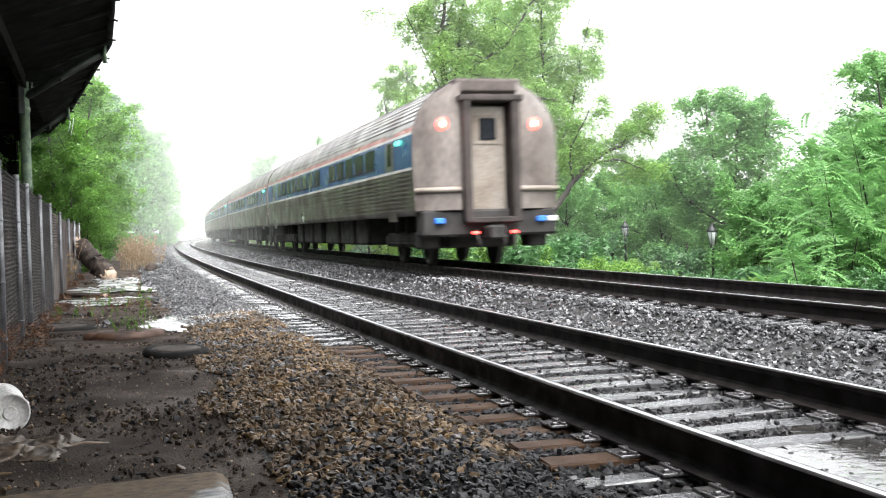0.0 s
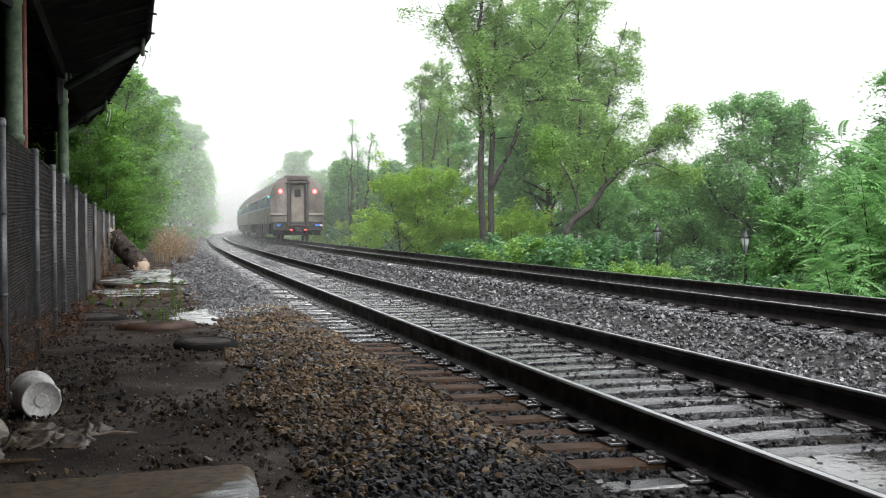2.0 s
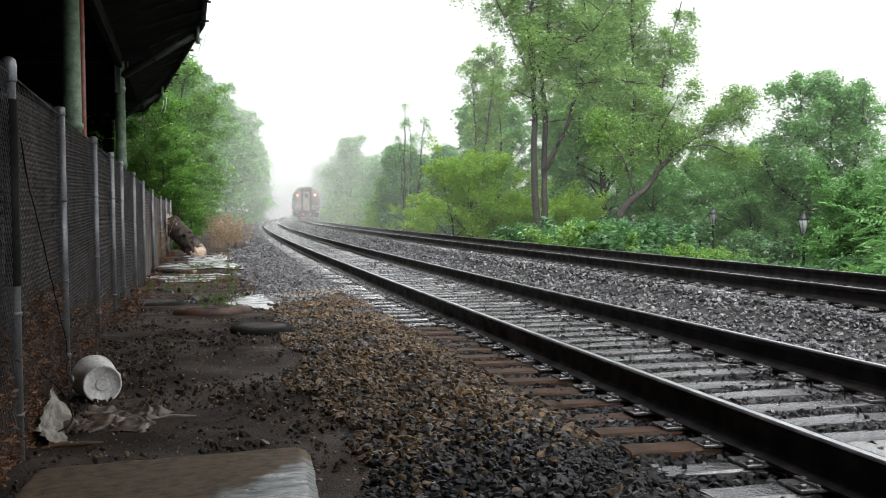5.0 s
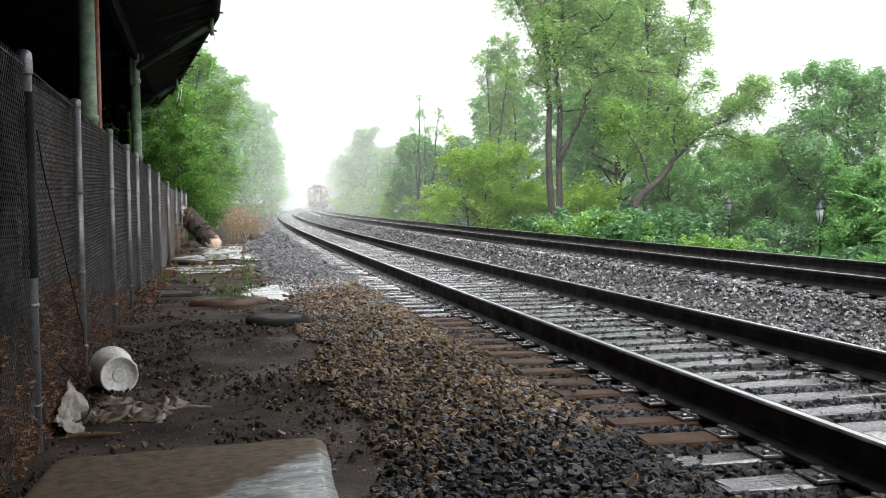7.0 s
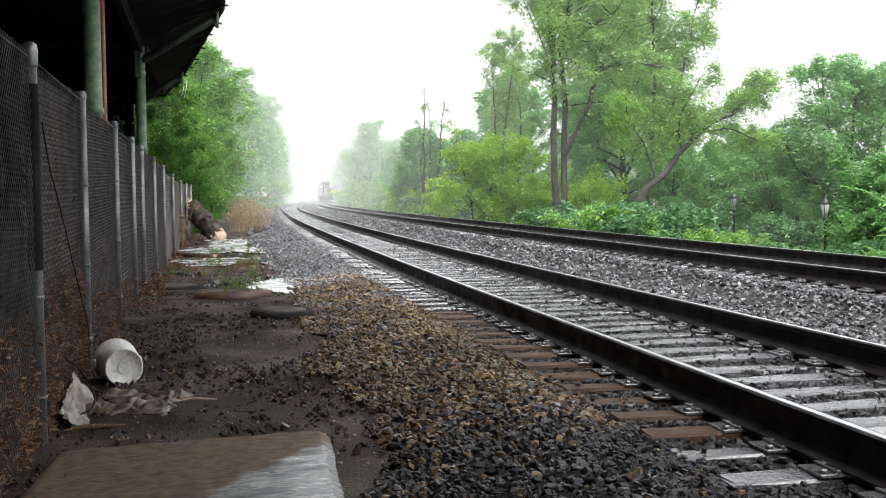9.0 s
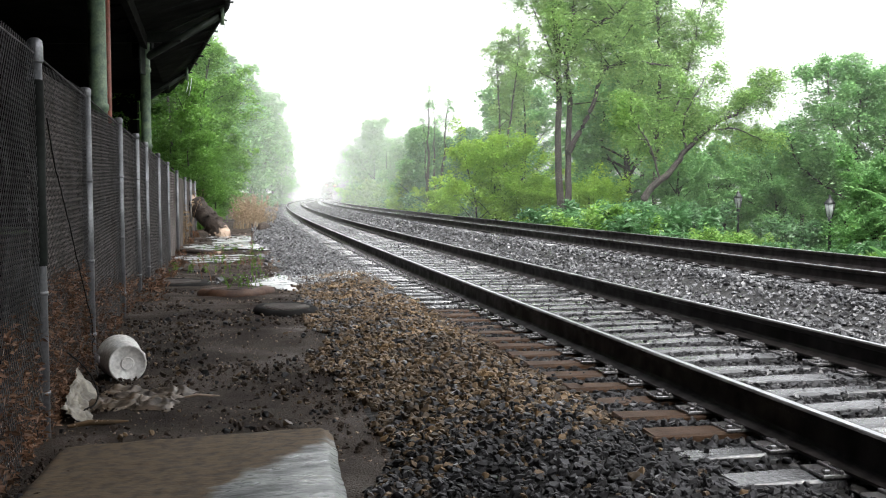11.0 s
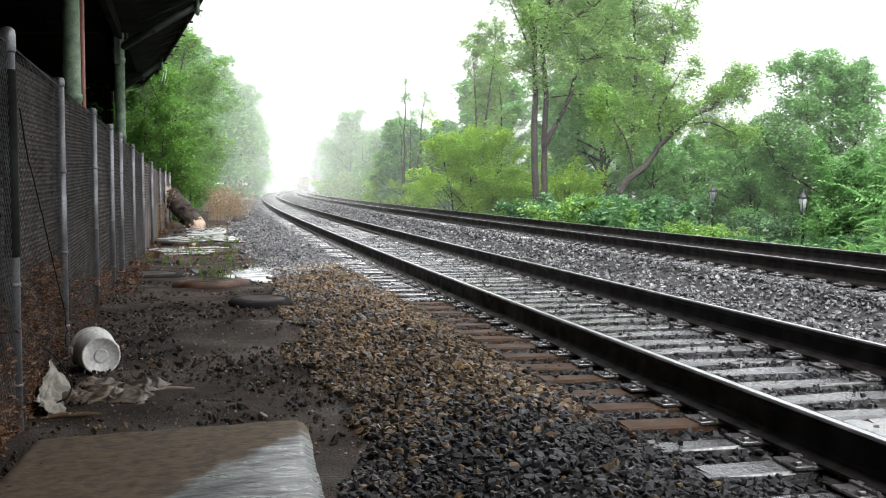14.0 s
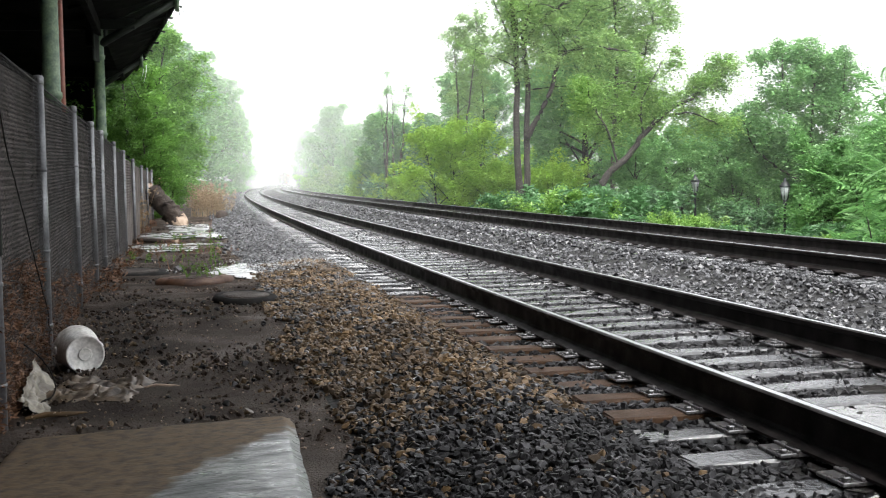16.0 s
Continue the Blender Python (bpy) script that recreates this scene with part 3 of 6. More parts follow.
# ---- trees ----
def leaf_cloud(centres, radii, count, size, rs, droop=0.25, flat=0.6):
    """Small folded leaves round the given twig ends: verts and triangles."""
    k = rs.randint(0, len(centres), count)
    d = rs.randn(count, 3)
    d /= np.linalg.norm(d, axis=1)[:, None]
    r = rs.rand(count, 1) ** 0.5
    c = centres[k] + d * r * radii[k][:, None] * [1, 1, flat]
    c[:, 2] -= droop * radii[k] * r[:, 0] ** 2
    ax = rs.randn(count, 3) * [1, 1, 0.45]
    ax /= np.linalg.norm(ax, axis=1)[:, None]
    nn = rs.randn(count, 3) * [0.7, 0.7, 0.5] + [0, 0, 0.8]
    sd = np.cross(ax, nn)
    sd /= np.linalg.norm(sd, axis=1)[:, None]
    up = np.cross(sd, ax)
    L = size * (0.6 + 0.8 * rs.rand(count, 1))
    w = L * (0.3 + 0.2 * rs.rand(count, 1))
    v = np.stack([c - ax * L, c + sd * w + up * w * 0.25, c + ax * L - up * L * 0.2, c - sd * w + up * w * 0.25], 1)
    i = np.arange(count)[:, None] * 4
    f = np.concatenate([i + [[0, 1, 2]], i + [[0, 2, 3]]], 1).reshape(-1, 3)
    return v.reshape(-1, 3), f


def sprays(points, count, radius, size, rs, keep=0.8, flat=0.6):
    """Leaves in loose sprays round most of the twig points, with strays between them."""
    P = points[rs.rand(len(points)) < keep]
    r = radius * np.where(rs.rand(len(P)) < 0.2, rs.uniform(1.2, 2.0, len(P)), rs.uniform(0.4, 1.2, len(P)))
    return leaf_cloud(P, r, count, size, rs, 0.55, flat)


def bowed(pts, rs, wob=0.05, n=5):
    """A smooth line through a few points, with a little crookedness."""
    p = np.array(pts, float)
    q = np.concatenate([[2 * p[0] - p[1]], p, [2 * p[-1] - p[-2]]])
    out = []
    for k in range(1, len(q) - 2):
        for t in np.arange(n) / n:
            a, b, c, d = q[k - 1:k + 3]
            out.append(0.5 * (2 * b + (c - a) * t + (2 * a - 5 * b + 4 * c - d) * t * t + (3 * b - a - 3 * c + d) * t ** 3))
    out = np.array(out + [p[-1]])
    return out + rs.randn(*out.shape) * wob * np.linspace(0.2, 1, len(out))[:, None]


def limb_tree(name, label, seed, limbs, leaves, size, leaf, boughs=2.2, reach=1.6, clump=0.42, keep=0.85, flat=1.0, bark="bark", lift=0.75, category="tree"):
    """A tree of chosen main limbs (points, thick, thin, bare share), with boughs, twigs and leaf sprays grown on them."""
    rs = np.random.RandomState(seed)
    vs, fs, c, tw_pts = [], [], 0, []

    def add(pts, rad, seg):
        nonlocal c
        v, f = tube_np(pts, np.maximum(rad, 0.006), seg)
        vs.append(v)
        fs.append(f + c)
        c += len(v)

    u = np.linspace(0, 1, 7)
    for pts, r0, r1, bare in limbs:
        line = bowed(pts, rs, 0.03)
        n = len(line)
        t = np.linspace(0, 1, n)
        rad = r0 + (r1 - r0) * t ** 0.8
        if r0 > 0.1:
            rad[:3] *= (1.35, 1.18, 1.06)
        add(line, rad, 9 if r0 > 0.07 else 6)
        length = np.linalg.norm(np.diff(line, axis=0), axis=1).sum()
        for k in range(int(length * boughs * (1 - bare))):
            a = bare + (1 - bare) * rs.rand() ** 0.85
            p0 = np.array([np.interp(a, t, line[:, q]) for q in range(3)])
            az = rs.uniform(0, 2 * math.pi)
            d = np.array((math.cos(az), math.sin(az), lift * rs.uniform(-0.3, 2.0)))
            if rs.rand() < 0.6:
                d[1] = abs(d[1])
            d /= np.linalg.norm(d)
            ln = reach * (1.15 - 0.55 * a) * rs.uniform(0.45, 1.25)
            b = p0 + d * ln * u[:, None] + rs.randn(3) * 0.16 * ln * (u ** 2)[:, None] + np.array((0, 0, -0.16 * ln)) * (u ** 2)[:, None]
            rb = min(np.interp(a, t, rad) * 0.5, 0.010 + 0.012 * ln)
            add(b, rb * (1 - 0.8 * u), 5)
            tw_pts.append(b[3:])
            for _ in range(6):
                e = rs.uniform(0.25, 1.0)
                q0 = np.array([np.interp(e, u, b[:, q]) for q in range(3)])
                sd = d * rs.uniform(0.2, 0.9) + rs.randn(3) * (0.6, 0.6, 0.3)
                sd /= np.linalg.norm(sd)
                l2 = ln * rs.uniform(0.2, 0.42)
                w = q0 + sd * l2 * u[:, None] + np.array((0, 0, -0.25 * l2)) * (u ** 2)[:, None]
                add(w, 0.3 * rb * (1 - 0.7 * u), 3)
                tw_pts.append(w[2::2])
    root = thing(name, label, category)
    part("trunk", mesh_of("trunk", np.concatenate(vs), np.concatenate(fs), [M[bark]], None, True), parent=root)
    v, f = sprays(np.concatenate(tw_pts), leaves, clump, size, rs, keep, flat)
    tagged(part("crown", mesh_of("crown", v, f, [M[leaf]]), parent=root), kind="stuff")
    return root


def gz(x, y):
    """Ground height at a plan place."""
    u = x - float(track_x(y))
    return float(surface_z(np.array([u]), np.array([float(y)]))[0])


def put(ob, x, y, turn=0, s=1.0, sink=0.0):
    ob.matrix_basis = pose(x, y, gz(x, y) - sink, 0, 0, turn) @ Matrix.Scale(s, 4)
    return ob


def again(ob, x, y, turn, s, label="", sink=0.0):
    c = copy_thing(ob, Matrix.Identity(4))
    c.scale = (1, 1, 1)
    put(c, x, y, turn, s, sink)
    if label:
        c["label"] = label
    return c


def aim(az, y):
    """Plan x at distance y in the direction az (degrees to the right)."""
    return y * math.tan(math.radians(az))


def crown_tree(name, label, seed, height, reach, bare=0.1, limbs=34, leaves=30000, size=0.07, leaf="leaf", radius=0.12, stems=((0, 0, 0.02, 0.0),), clump=0.34, top=0.5, rise=0.5, category="tree"):
    """A tree with boughs all the way up its stems; reach: the crown's half width; top: how blunt its head is."""
    rs = np.random.RandomState(seed)
    vs, fs, c, pts_all, wts = [], [], 0, [], []

    def add(pts, rad, seg):
        nonlocal c
        v, f = tube_np(pts, np.maximum(rad, 0.006), seg)
        vs.append(v)
        fs.append(f + c)
        c += len(v)

    for si, (sx, sy, lx, ly) in enumerate(stems):
        n = 14
        t = np.linspace(0, 1, n)
        wob = np.cumsum(rs.randn(n, 2) * 0.012 * height, 0) * 0.5
        hh = height * (1 if si == 0 else rs.uniform(0.82, 0.97))
        stem = np.stack([sx + lx * hh * t + wob[:, 0], sy + ly * hh * t + wob[:, 1], -0.3 + hh * t], -1)
        srad = radius * (1.1 - 0.95 * t) * (1 + 0.35 * np.exp(-t * 30))
        add(stem, srad, 8)
        m = max(6, limbs // len(stems))
        for k in range(m):
            x = (k + rs.rand()) / m
            h = bare + (1 - bare) * x
            p0 = np.array([np.interp(h, t, stem[:, q]) for q in range(3)])
            env = (min(1.0, 0.45 + 2.2 * x)) * (1 - x ** 2.2) ** top + 0.06
            ln = reach * env * rs.uniform(0.6, 1.2)
            az = k * 2.4 + rs.uniform(-0.5, 0.5)
            el = rise * rs.uniform(0.35, 1.7) + 0.45 * x
            d = np.array((math.cos(az), math.sin(az), math.tan(min(el, 1.2))))
            d /= np.linalg.norm(d)
            u = np.linspace(0, 1, 7)
            bend = rs.randn(3) * 0.12 * ln
            line = p0 + d * ln * u[:, None] + bend * (u ** 2)[:, None] + np.array((0, 0, -0.1 * ln)) * (u ** 2)[:, None]
            r0 = min(np.interp(h, t, srad) * 0.6, 0.012 + 0.016 * ln)
            add(line, r0 * (1 - 0.8 * u), 5)
            for w in range(5):
                a = rs.uniform(0.3, 0.98)
                q0 = np.array([np.interp(a, u, line[:, q]) for q in range(3)])
                sd = np.cross(d, (0, 0, 1)) * rs.choice((-1, 1)) * rs.uniform(0.5, 1.1) + d * rs.uniform(0.3, 0.9) + rs.randn(3) * 0.22
                sd /= np.linalg.norm(sd)
                l2 = ln * rs.uniform(0.22, 0.42)
                tw = q0 + sd * l2 * u[:, None] + np.array((0, 0, -0.2 * l2)) * (u ** 2)[:, None]
                add(tw, 0.25 * r0 * (1 - 0.7 * u), 3)
                pts_all.append(tw[1:])
            pts_all.append(line[2:])
    root = thing(name, label, category)
    part("trunk", mesh_of("trunk", np.concatenate(vs), np.concatenate(fs), [M["bark"]], None, True), parent=root)
    P = np.concatenate(pts_all)
    v, f = sprays(P, leaves, clump, size, rs, 0.7, 0.9)
    tagged(part("crown", mesh_of("crown", v, f, [M[leaf]]), parent=root), kind="stuff")
    return root


def frond_mesh(seed, length=0.95, pairs=13):
    """A drooping compound leaf: a thin rib with narrow leaflets in pairs."""
    rs = np.random.RandomState(seed)
    t = np.linspace(0, 1, 8)
    rib = np.stack([length * t, 0.04 * np.sin(3 * t + seed), 0.10 * length * t - 0.42 * length * t ** 2.2], -1)
    v, f = tube_np(rib, 0.006 * (1.2 - t), 3)
    vs, fs = [v], [tuple(q) for q in f]
    c = len(v)
    for k in range(pairs):
        a = 0.14 + 0.84 * k / (pairs - 1)
        p = np.array([np.interp(a, t, rib[:, q]) for q in range(3)])
        ln = length * 0.19 * (1 - 0.5 * abs(a - 0.45))
        for s in (-1, 1):
            d = np.array((0.35 + 0.3 * a, s, -0.25 + 0.15 * rs.randn()))
            d /= np.linalg.norm(d)
            w = np.array((1, -s * 0.3, 0)) * ln * 0.17
            vs.append(np.array([p, p + d * ln * 0.4 + w, p + d * ln + (0, 0, -0.02), p + d * ln * 0.4 - w]))
            fs += [(c, c + 1, c + 2), (c, c + 2, c + 3)]
            c += 4
    return mesh_of("frond", np.concatenate(vs), fs, [M["leaf_dark"]])


FRONDS = []


def sumac(x, y, height, count, seed):
    """A sumac: a few bare stems with long fronds in tiers."""
    rs = np.random.RandomState(seed)
    if not FRONDS:
        FRONDS.extend(frond_mesh(k) for k in range(4))
    root = thing("sumac_tree", "sumac tree with long drooping feathered fronds", "tree")
    put(root, x, y)
    for k in range(5):
        n = 10
        t = np.linspace(0, 1, n)
        lx, ly = rs.uniform(-0.28, 0.28, 2)
        hh = height * rs.uniform(0.6, 1.0)
        stem = np.stack([rs.uniform(-0.4, 0.4) + lx * hh * t ** 1.3, rs.uniform(-0.4, 0.4) + ly * hh * t ** 1.3, -0.3 + hh * t], -1)
        v, f = tube_np(stem, 0.04 * (1.1 - t), 6)
        part("stem", mesh_of("stem", v, f, [M["bark"]], None, True), parent=root)
        for j in range(count // 5):
            a = 0.12 + 0.90 * (j + rs.rand()) / (count // 5)
            p = [float(np.interp(a, t, stem[:, q])) + rs.uniform(-0.55, 0.55) * (q < 2) * (1.2 - a) for q in range(3)]
            ob = part("frond", FRONDS[rs.randint(4)], parent=root)
            ob.matrix_basis = pose(*p, rs.uniform(-40, 40), rs.uniform(-50, 30), rs.uniform(0, 360)) @ Matrix.Scale(rs.uniform(0.85, 1.4), 4)


def build_trees():
    rs = np.random.RandomState(77)
    # the twin-stemmed locust right of the line
    big = limb_tree("locust_tree", "tall twin-stemmed locust tree with thin feathery leaves", 3, (
        (((-0.1, 0, -0.4), (-0.12, 0, 2), (-0.22, 0, 4.5), (-0.16, 0.1, 7), (-0.3, 0.1, 9.2), (-0.42, 0.15, 10.3), (-0.15, 0.2, 11.4), (-0.2, 0.3, 14), (0, 0.4, 16.5)), 0.18, 0.035, 0.33),
        (((0.16, 0.1, -0.4), (0.2, 0.1, 2), (0.2, 0.15, 4.5), (0.26, 0.2, 6.8), (0.12, 0.2, 8.2), (0.4, 0.2, 9.6), (0.5, 0.3, 11), (0.9, 0.4, 13), (1.2, 0.6, 15.5)), 0.16, 0.035, 0.33),
        (((0.12, 0.2, 8.0), (0.7, 0.1, 8.9), (1.5, 0, 9.5), (2.2, -0.1, 9.9), (2.8, -0.2, 10.8), (3.4, 0, 11.8), (4.1, 0.1, 12.4)), 0.09, 0.03, 0.2),
        (((0.2, 0.1, 4.4), (0.75, 0, 5.4), (1.2, -0.1, 6.4), (1.45, -0.2, 7.3), (1.9, -0.2, 7.75), (2.8, -0.3, 7.9), (3.8, -0.2, 7.8), (4.7, 0, 7.5)), 0.115, 0.03, 0.35),
        (((1.42, -0.2, 7.2), (1.6, 0, 8.3), (2.3, 0.1, 8.8), (3.0, 0.4, 9.7)), 0.045, 0.018, 0.1),
        (((-0.16, 0.1, 7.4), (-0.7, 0.3, 9.0), (-1.3, 0.4, 10.4), (-1.9, 0.5, 11.8)), 0.04, 0.015, 0.3),
        (((-0.1, 0, 1.7), (0.08, 0.05, 2.6), (0.2, 0.12, 3.6)), 0.06, 0.05, 1.0)),
        62000, 0.06, "leaf_locust", 4.2, 1.9, 0.44, 1.0)
    put(big, aim(5.87, 44), 44)
    back = limb_tree("locust_tree", "locust tree with open feathery foliage behind the bent bough", 5, (
        (((0, 0, -0.4), (0.1, 0, 4), (0.3, 0.2, 8), (0.2, 0.2, 12), (0.5, 0.2, 15)), 0.14, 0.03, 0.2),
        (((0.2, 0.1, 5), (1.2, 0, 7.5), (1.9, 0.2, 10), (2.4, 0, 12.5)), 0.08, 0.02, 0.1),
        (((0.2, 0.1, 6), (-1.0, 0.3, 8), (-1.7, 0.2, 10.5), (-2.0, 0, 13)), 0.07, 0.02, 0.1)),
        44000, 0.07, "leaf_locust", 4.0, 2.1, 0.5, 1.0)
    put(back, aim(10.4, 50), 50)
    lean = limb_tree("leaning_tree", "leaning tree with a bent dark bough and pale green leaves", 8, (
        (((-0.9, 0, -0.4), (-0.4, 0, 1.5), (0.1, 0, 2.9), (1.0, 0, 3.7), (1.6, 0.1, 4.5), (2.65, 0.1, 5.45), (3.5, 0.2, 5.9), (4.2, 0.2, 6.5), (4.9, 0.2, 7.1)), 0.19, 0.035, 0.5),
        (((1.6, 0.1, 4.5), (1.5, 0, 5.6), (1.9, -0.2, 6.6), (2.3, -0.2, 7.3)), 0.05, 0.02, 0.1),
        (((0.6, 0, 3.3), (0.2, -0.2, 4.6), (-0.4, -0.2, 5.7), (-0.6, -0.3, 6.5)), 0.05, 0.02, 0.1),
        (((2.4, 0.1, 5.2), (3.3, -0.1, 5.3), (4.1, -0.2, 5.0), (4.6, -0.2, 4.7)), 0.04, 0.018, 0.0)),
        27000, 0.058, "leaf", 5.0, 1.4, 0.46, 1.0)
    put(lean, aim(9.95, 42), 42)
    mid = limb_tree("slender_tree", "slender twin-stemmed tree with sparse light green foliage", 12, (
        (((0, 0, -0.4), (0, 0, 3.5), (0, 0, 6.5), (-0.1, 0.1, 8.8), (-0.05, 0, 10.4)), 0.09, 0.02, 0.42),
        (((0.3, 0.1, -0.4), (0.35, 0.1, 4.2), (0.6, 0.2, 7), (0.95, 0.2, 9.4), (1.0, 0.3, 11)), 0.08, 0.02, 0.45)),
        8500, 0.07, "leaf_locust", 3.2, 1.4, 0.36)
    put(mid, aim(2.6, 56), 56)
    full = limb_tree("broadleaf_tree", "broadleaf tree with an uneven dense green crown", 21, (
        (((0, 0, -0.4), (0.05, 0, 2.5), (0, 0.1, 4.6), (0.1, 0.1, 6.6), (-0.1, 0.1, 8.3)), 0.14, 0.03, 0.25),
        (((0, 0, 3.6), (-0.7, -0.2, 5.0), (-1.1, -0.2, 6.6), (-1.2, 0, 8.2)), 0.07, 0.02, 0.1),
        (((0, 0, 3.4), (0.8, -0.1, 4.8), (1.2, 0.1, 6.2), (1.3, 0, 7.8)), 0.07, 0.02, 0.1),
        (((0, 0, 3.0), (-1.2, 0.2, 3.7), (-2.2, 0.1, 4.6), (-2.6, 0, 5.6)), 0.06, 0.02, 0.2),
        (((0, 0, 2.6), (1.3, -0.2, 3.2), (2.2, -0.1, 4.0), (2.8, 0, 4.9)), 0.06, 0.02, 0.2)),
        46000, 0.075, "leaf_dark", 5.0, 1.6, 0.48, 1.0)
    put(full, aim(20.15, 42), 42)
    park = crown_tree("park_tree", "rounded green tree in the park", 31, 6.2, 2.7, 0.02, 34, 26000, 0.085, "leaf_dark", 0.11, ((0, 0, 0.02, 0), (0.6, 0.2, 0.12, 0)), 0.42, 0.45, 0.45)
    put(park, aim(15.7, 52), 52, 0, 0.9)
    tall = crown_tree("forest_tree", "tall forest tree with a dense green crown", 35, 13.5, 3.6, 0.05, 44, 36000, 0.12, "leaf_dark", 0.2, ((0, 0, 0.0, 0),), 0.6, 0.45, 0.55)
    put(tall, aim(9.4, 55), 55)
    far = crown_tree("far_tree", "hazy forest tree beside the distant line", 37, 13.5, 4.0, 0.03, 30, 7500, 0.27, "leaf_dark", 0.2, ((0, 0, 0.0, 0),), 0.8, 0.45, 0.5)
    put(far, aim(1.2, 92), 92, 30, 0.62)
    hedge = crown_tree("bush", "rounded bright lime-green bush at the trackside", 41, 4.9, 2.9, 0.0, 60, 34000, 0.07, "leaf_lime", 0.05, ((0, 0, 0.02, 0), (0.7, 0.2, 0.12, 0), (-0.7, 0.1, -0.12, 0)), 0.42, 0.7, 0.55, category="bush")
    put(hedge, aim(2.35, 51), 51, 0, 0.96)
    dusky = crown_tree("dusky_tree", "dense blue-green tree under thin dead stems", 44, 7.6, 2.3, 0.0, 52, 26000, 0.11, "leaf_dusk", 0.1, ((0, 0, 0.0, 0), (0.8, 0.3, 0.08, 0)), 0.5, 0.5, 0.5)
    put(dusky, aim(-0.45, 71), 71, 0, 0.84)
    again(dusky, aim(0.7, 76), 76, 140, 0.95)
    again(dusky, aim(-1.4, 84), 84, 60, 0.85)
    low = crown_tree("low_bush", "low leafy shrub in the undergrowth", 43, 1.7, 1.6, 0.0, 26, 9000, 0.06, "leaf", 0.03, ((0, 0, 0.02, 0), (0.5, 0.2, 0.15, 0), (-0.5, 0.1, -0.15, 0)), 0.3, 0.7, 0.3, category="bush")
    put(low, aim(8.5, 34), 34)
    dim = crown_tree("low_bush", "low broad-leaved shrub in deep green", 45, 1.9, 1.7, 0.0, 24, 7000, 0.085, "leaf_dusk", 0.03, ((0, 0, 0.02, 0), (0.5, 0.2, 0.15, 0)), 0.32, 0.7, 0.35, category="bush")
    put(dim, aim(9.4, 37), 37)
    gold = crown_tree("low_bush", "low fresh green shrub in the undergrowth", 47, 1.8, 1.4, 0.0, 24, 8000, 0.06, "leaf", 0.03, ((0, 0, 0.02, 0), (0.4, 0.2, 0.1, 0)), 0.28, 0.7, 0.5, category="bush")
    put(gold, aim(13.2, 33), 33)
    # right side, near to far
    for az, y, t, s in ((6.8, 66, 130, 0.7), (9.8, 74, 250, 0.85), (4.6, 70, 60, 0.7), (12.1, 66, 10, 0.62), (8.0, 60, 300, 0.75)):
        again(tall, aim(az, y), y, t, s)
    for az, y, t, s in ((28.2, 31, 10, 0.95), (25.9, 33, 80, 0.72), (26.9, 36, 200, 0.8), (17.6, 62, 120, 0.62)):
        again(full, aim(az, y), y, t, s)
    for az, y, t, s in ((13.2, 68, 20, 1.15), (17.6, 66, 160, 1.15), (19.6, 58, 80, 1.05), (21.6, 50, 210, 0.95), (23.4, 46, 300, 0.9), (25.2, 48, 40, 1.0), (27.4, 44, 130, 1.05), (14.4, 80, 10, 1.4), (16.6, 84, 100, 1.4),
                        (20.4, 66, 200, 1.1), (22.6, 62, 260, 1.1), (24.4, 62, 30, 1.1), (11.6, 62, 70, 1.0), (22.2, 36, 150, 0.62), (24.0, 34, 20, 0.6)):
        y, s = y * (0.74 if y > 48 else 1.0), s * (0.76 if y > 48 else 1.0)
        again(park, aim(az, y), y, t, s)
    for az, y, t, s in ((3.9, 60, 100, 0.95),):
        again(mid, aim(az, y), y, t, s)
    for az, y, s in ((-1.7, 84, 0.55), (-0.9, 98, 0.62), (-2.4, 112, 0.6), (-3.0, 128, 0.62), (-1.5, 120, 0.75), (-3.9, 150, 0.95), (-4.3, 175, 0.85), (-3.4, 172, 0.8), (-4.9, 210, 0.85), (-5.4, 250, 0.9), (0.2, 90, 0.55),
                     (2.6, 84, 0.8), (-5.9, 420, 1.0), (-6.8, 430, 1.1), (-7.6, 440, 1.0), (-5.0, 330, 0.9), (-8.4, 400, 1.1), (-6.3, 450, 0.9), (-2.0, 140, 0.8), (-2.9, 160, 0.8)):
        again(far, aim(az, y), y, rs.uniform(0, 360), s)
    for az, y, s in ((4.6, 50, 0.75), (7.6, 46, 0.75), (-0.35, 62, 0.42), (-1.3, 72, 0.5), (-1.9, 86, 0.75), ):
        again(hedge, aim(az, y), y, rs.uniform(0, 360), s)
    shrub = crown_tree("far_bush", "hazy green shrub beside the distant line", 42, 3.6, 2.4, 0.0, 26, 6000, 0.16, "leaf", 0.05, ((0, 0, 0.02, 0), (0.7, 0.2, 0.12, 0)), 0.45, 0.7, 0.5, category="bush")
    put(shrub, aim(-2.6, 98), 98)
    for az, y, s in ((-2.0, 90, 0.9), (-3.3, 114, 1.0), (-3.9, 132, 1.1), (-4.4, 155, 1.2), (-4.8, 180, 1.3)):
        again(shrub, aim(az, y), y, rs.uniform(0, 360), s)
    for az, y, s in ((10.2, 34, 1.15), (11.8, 36, 1.2), (13.0, 33, 0.9), (14.4, 34, 0.8), (16.0, 32, 0.85), (17.6, 31, 0.95), (19.2, 30, 0.8), (20.8, 29, 0.95), (22.5, 27, 0.9), (24.2, 26, 0.95), (26.0, 23, 0.8),
                     (27.5, 25, 0.9), (12.4, 42, 1.4), (17.0, 42, 1.25), (20.6, 40, 1.2), (4.9, 42, 0.8), (7.8, 40, 1.3), (9.2, 38, 1.3), (25.0, 32, 1.3), (15.2, 40, 0.95)):
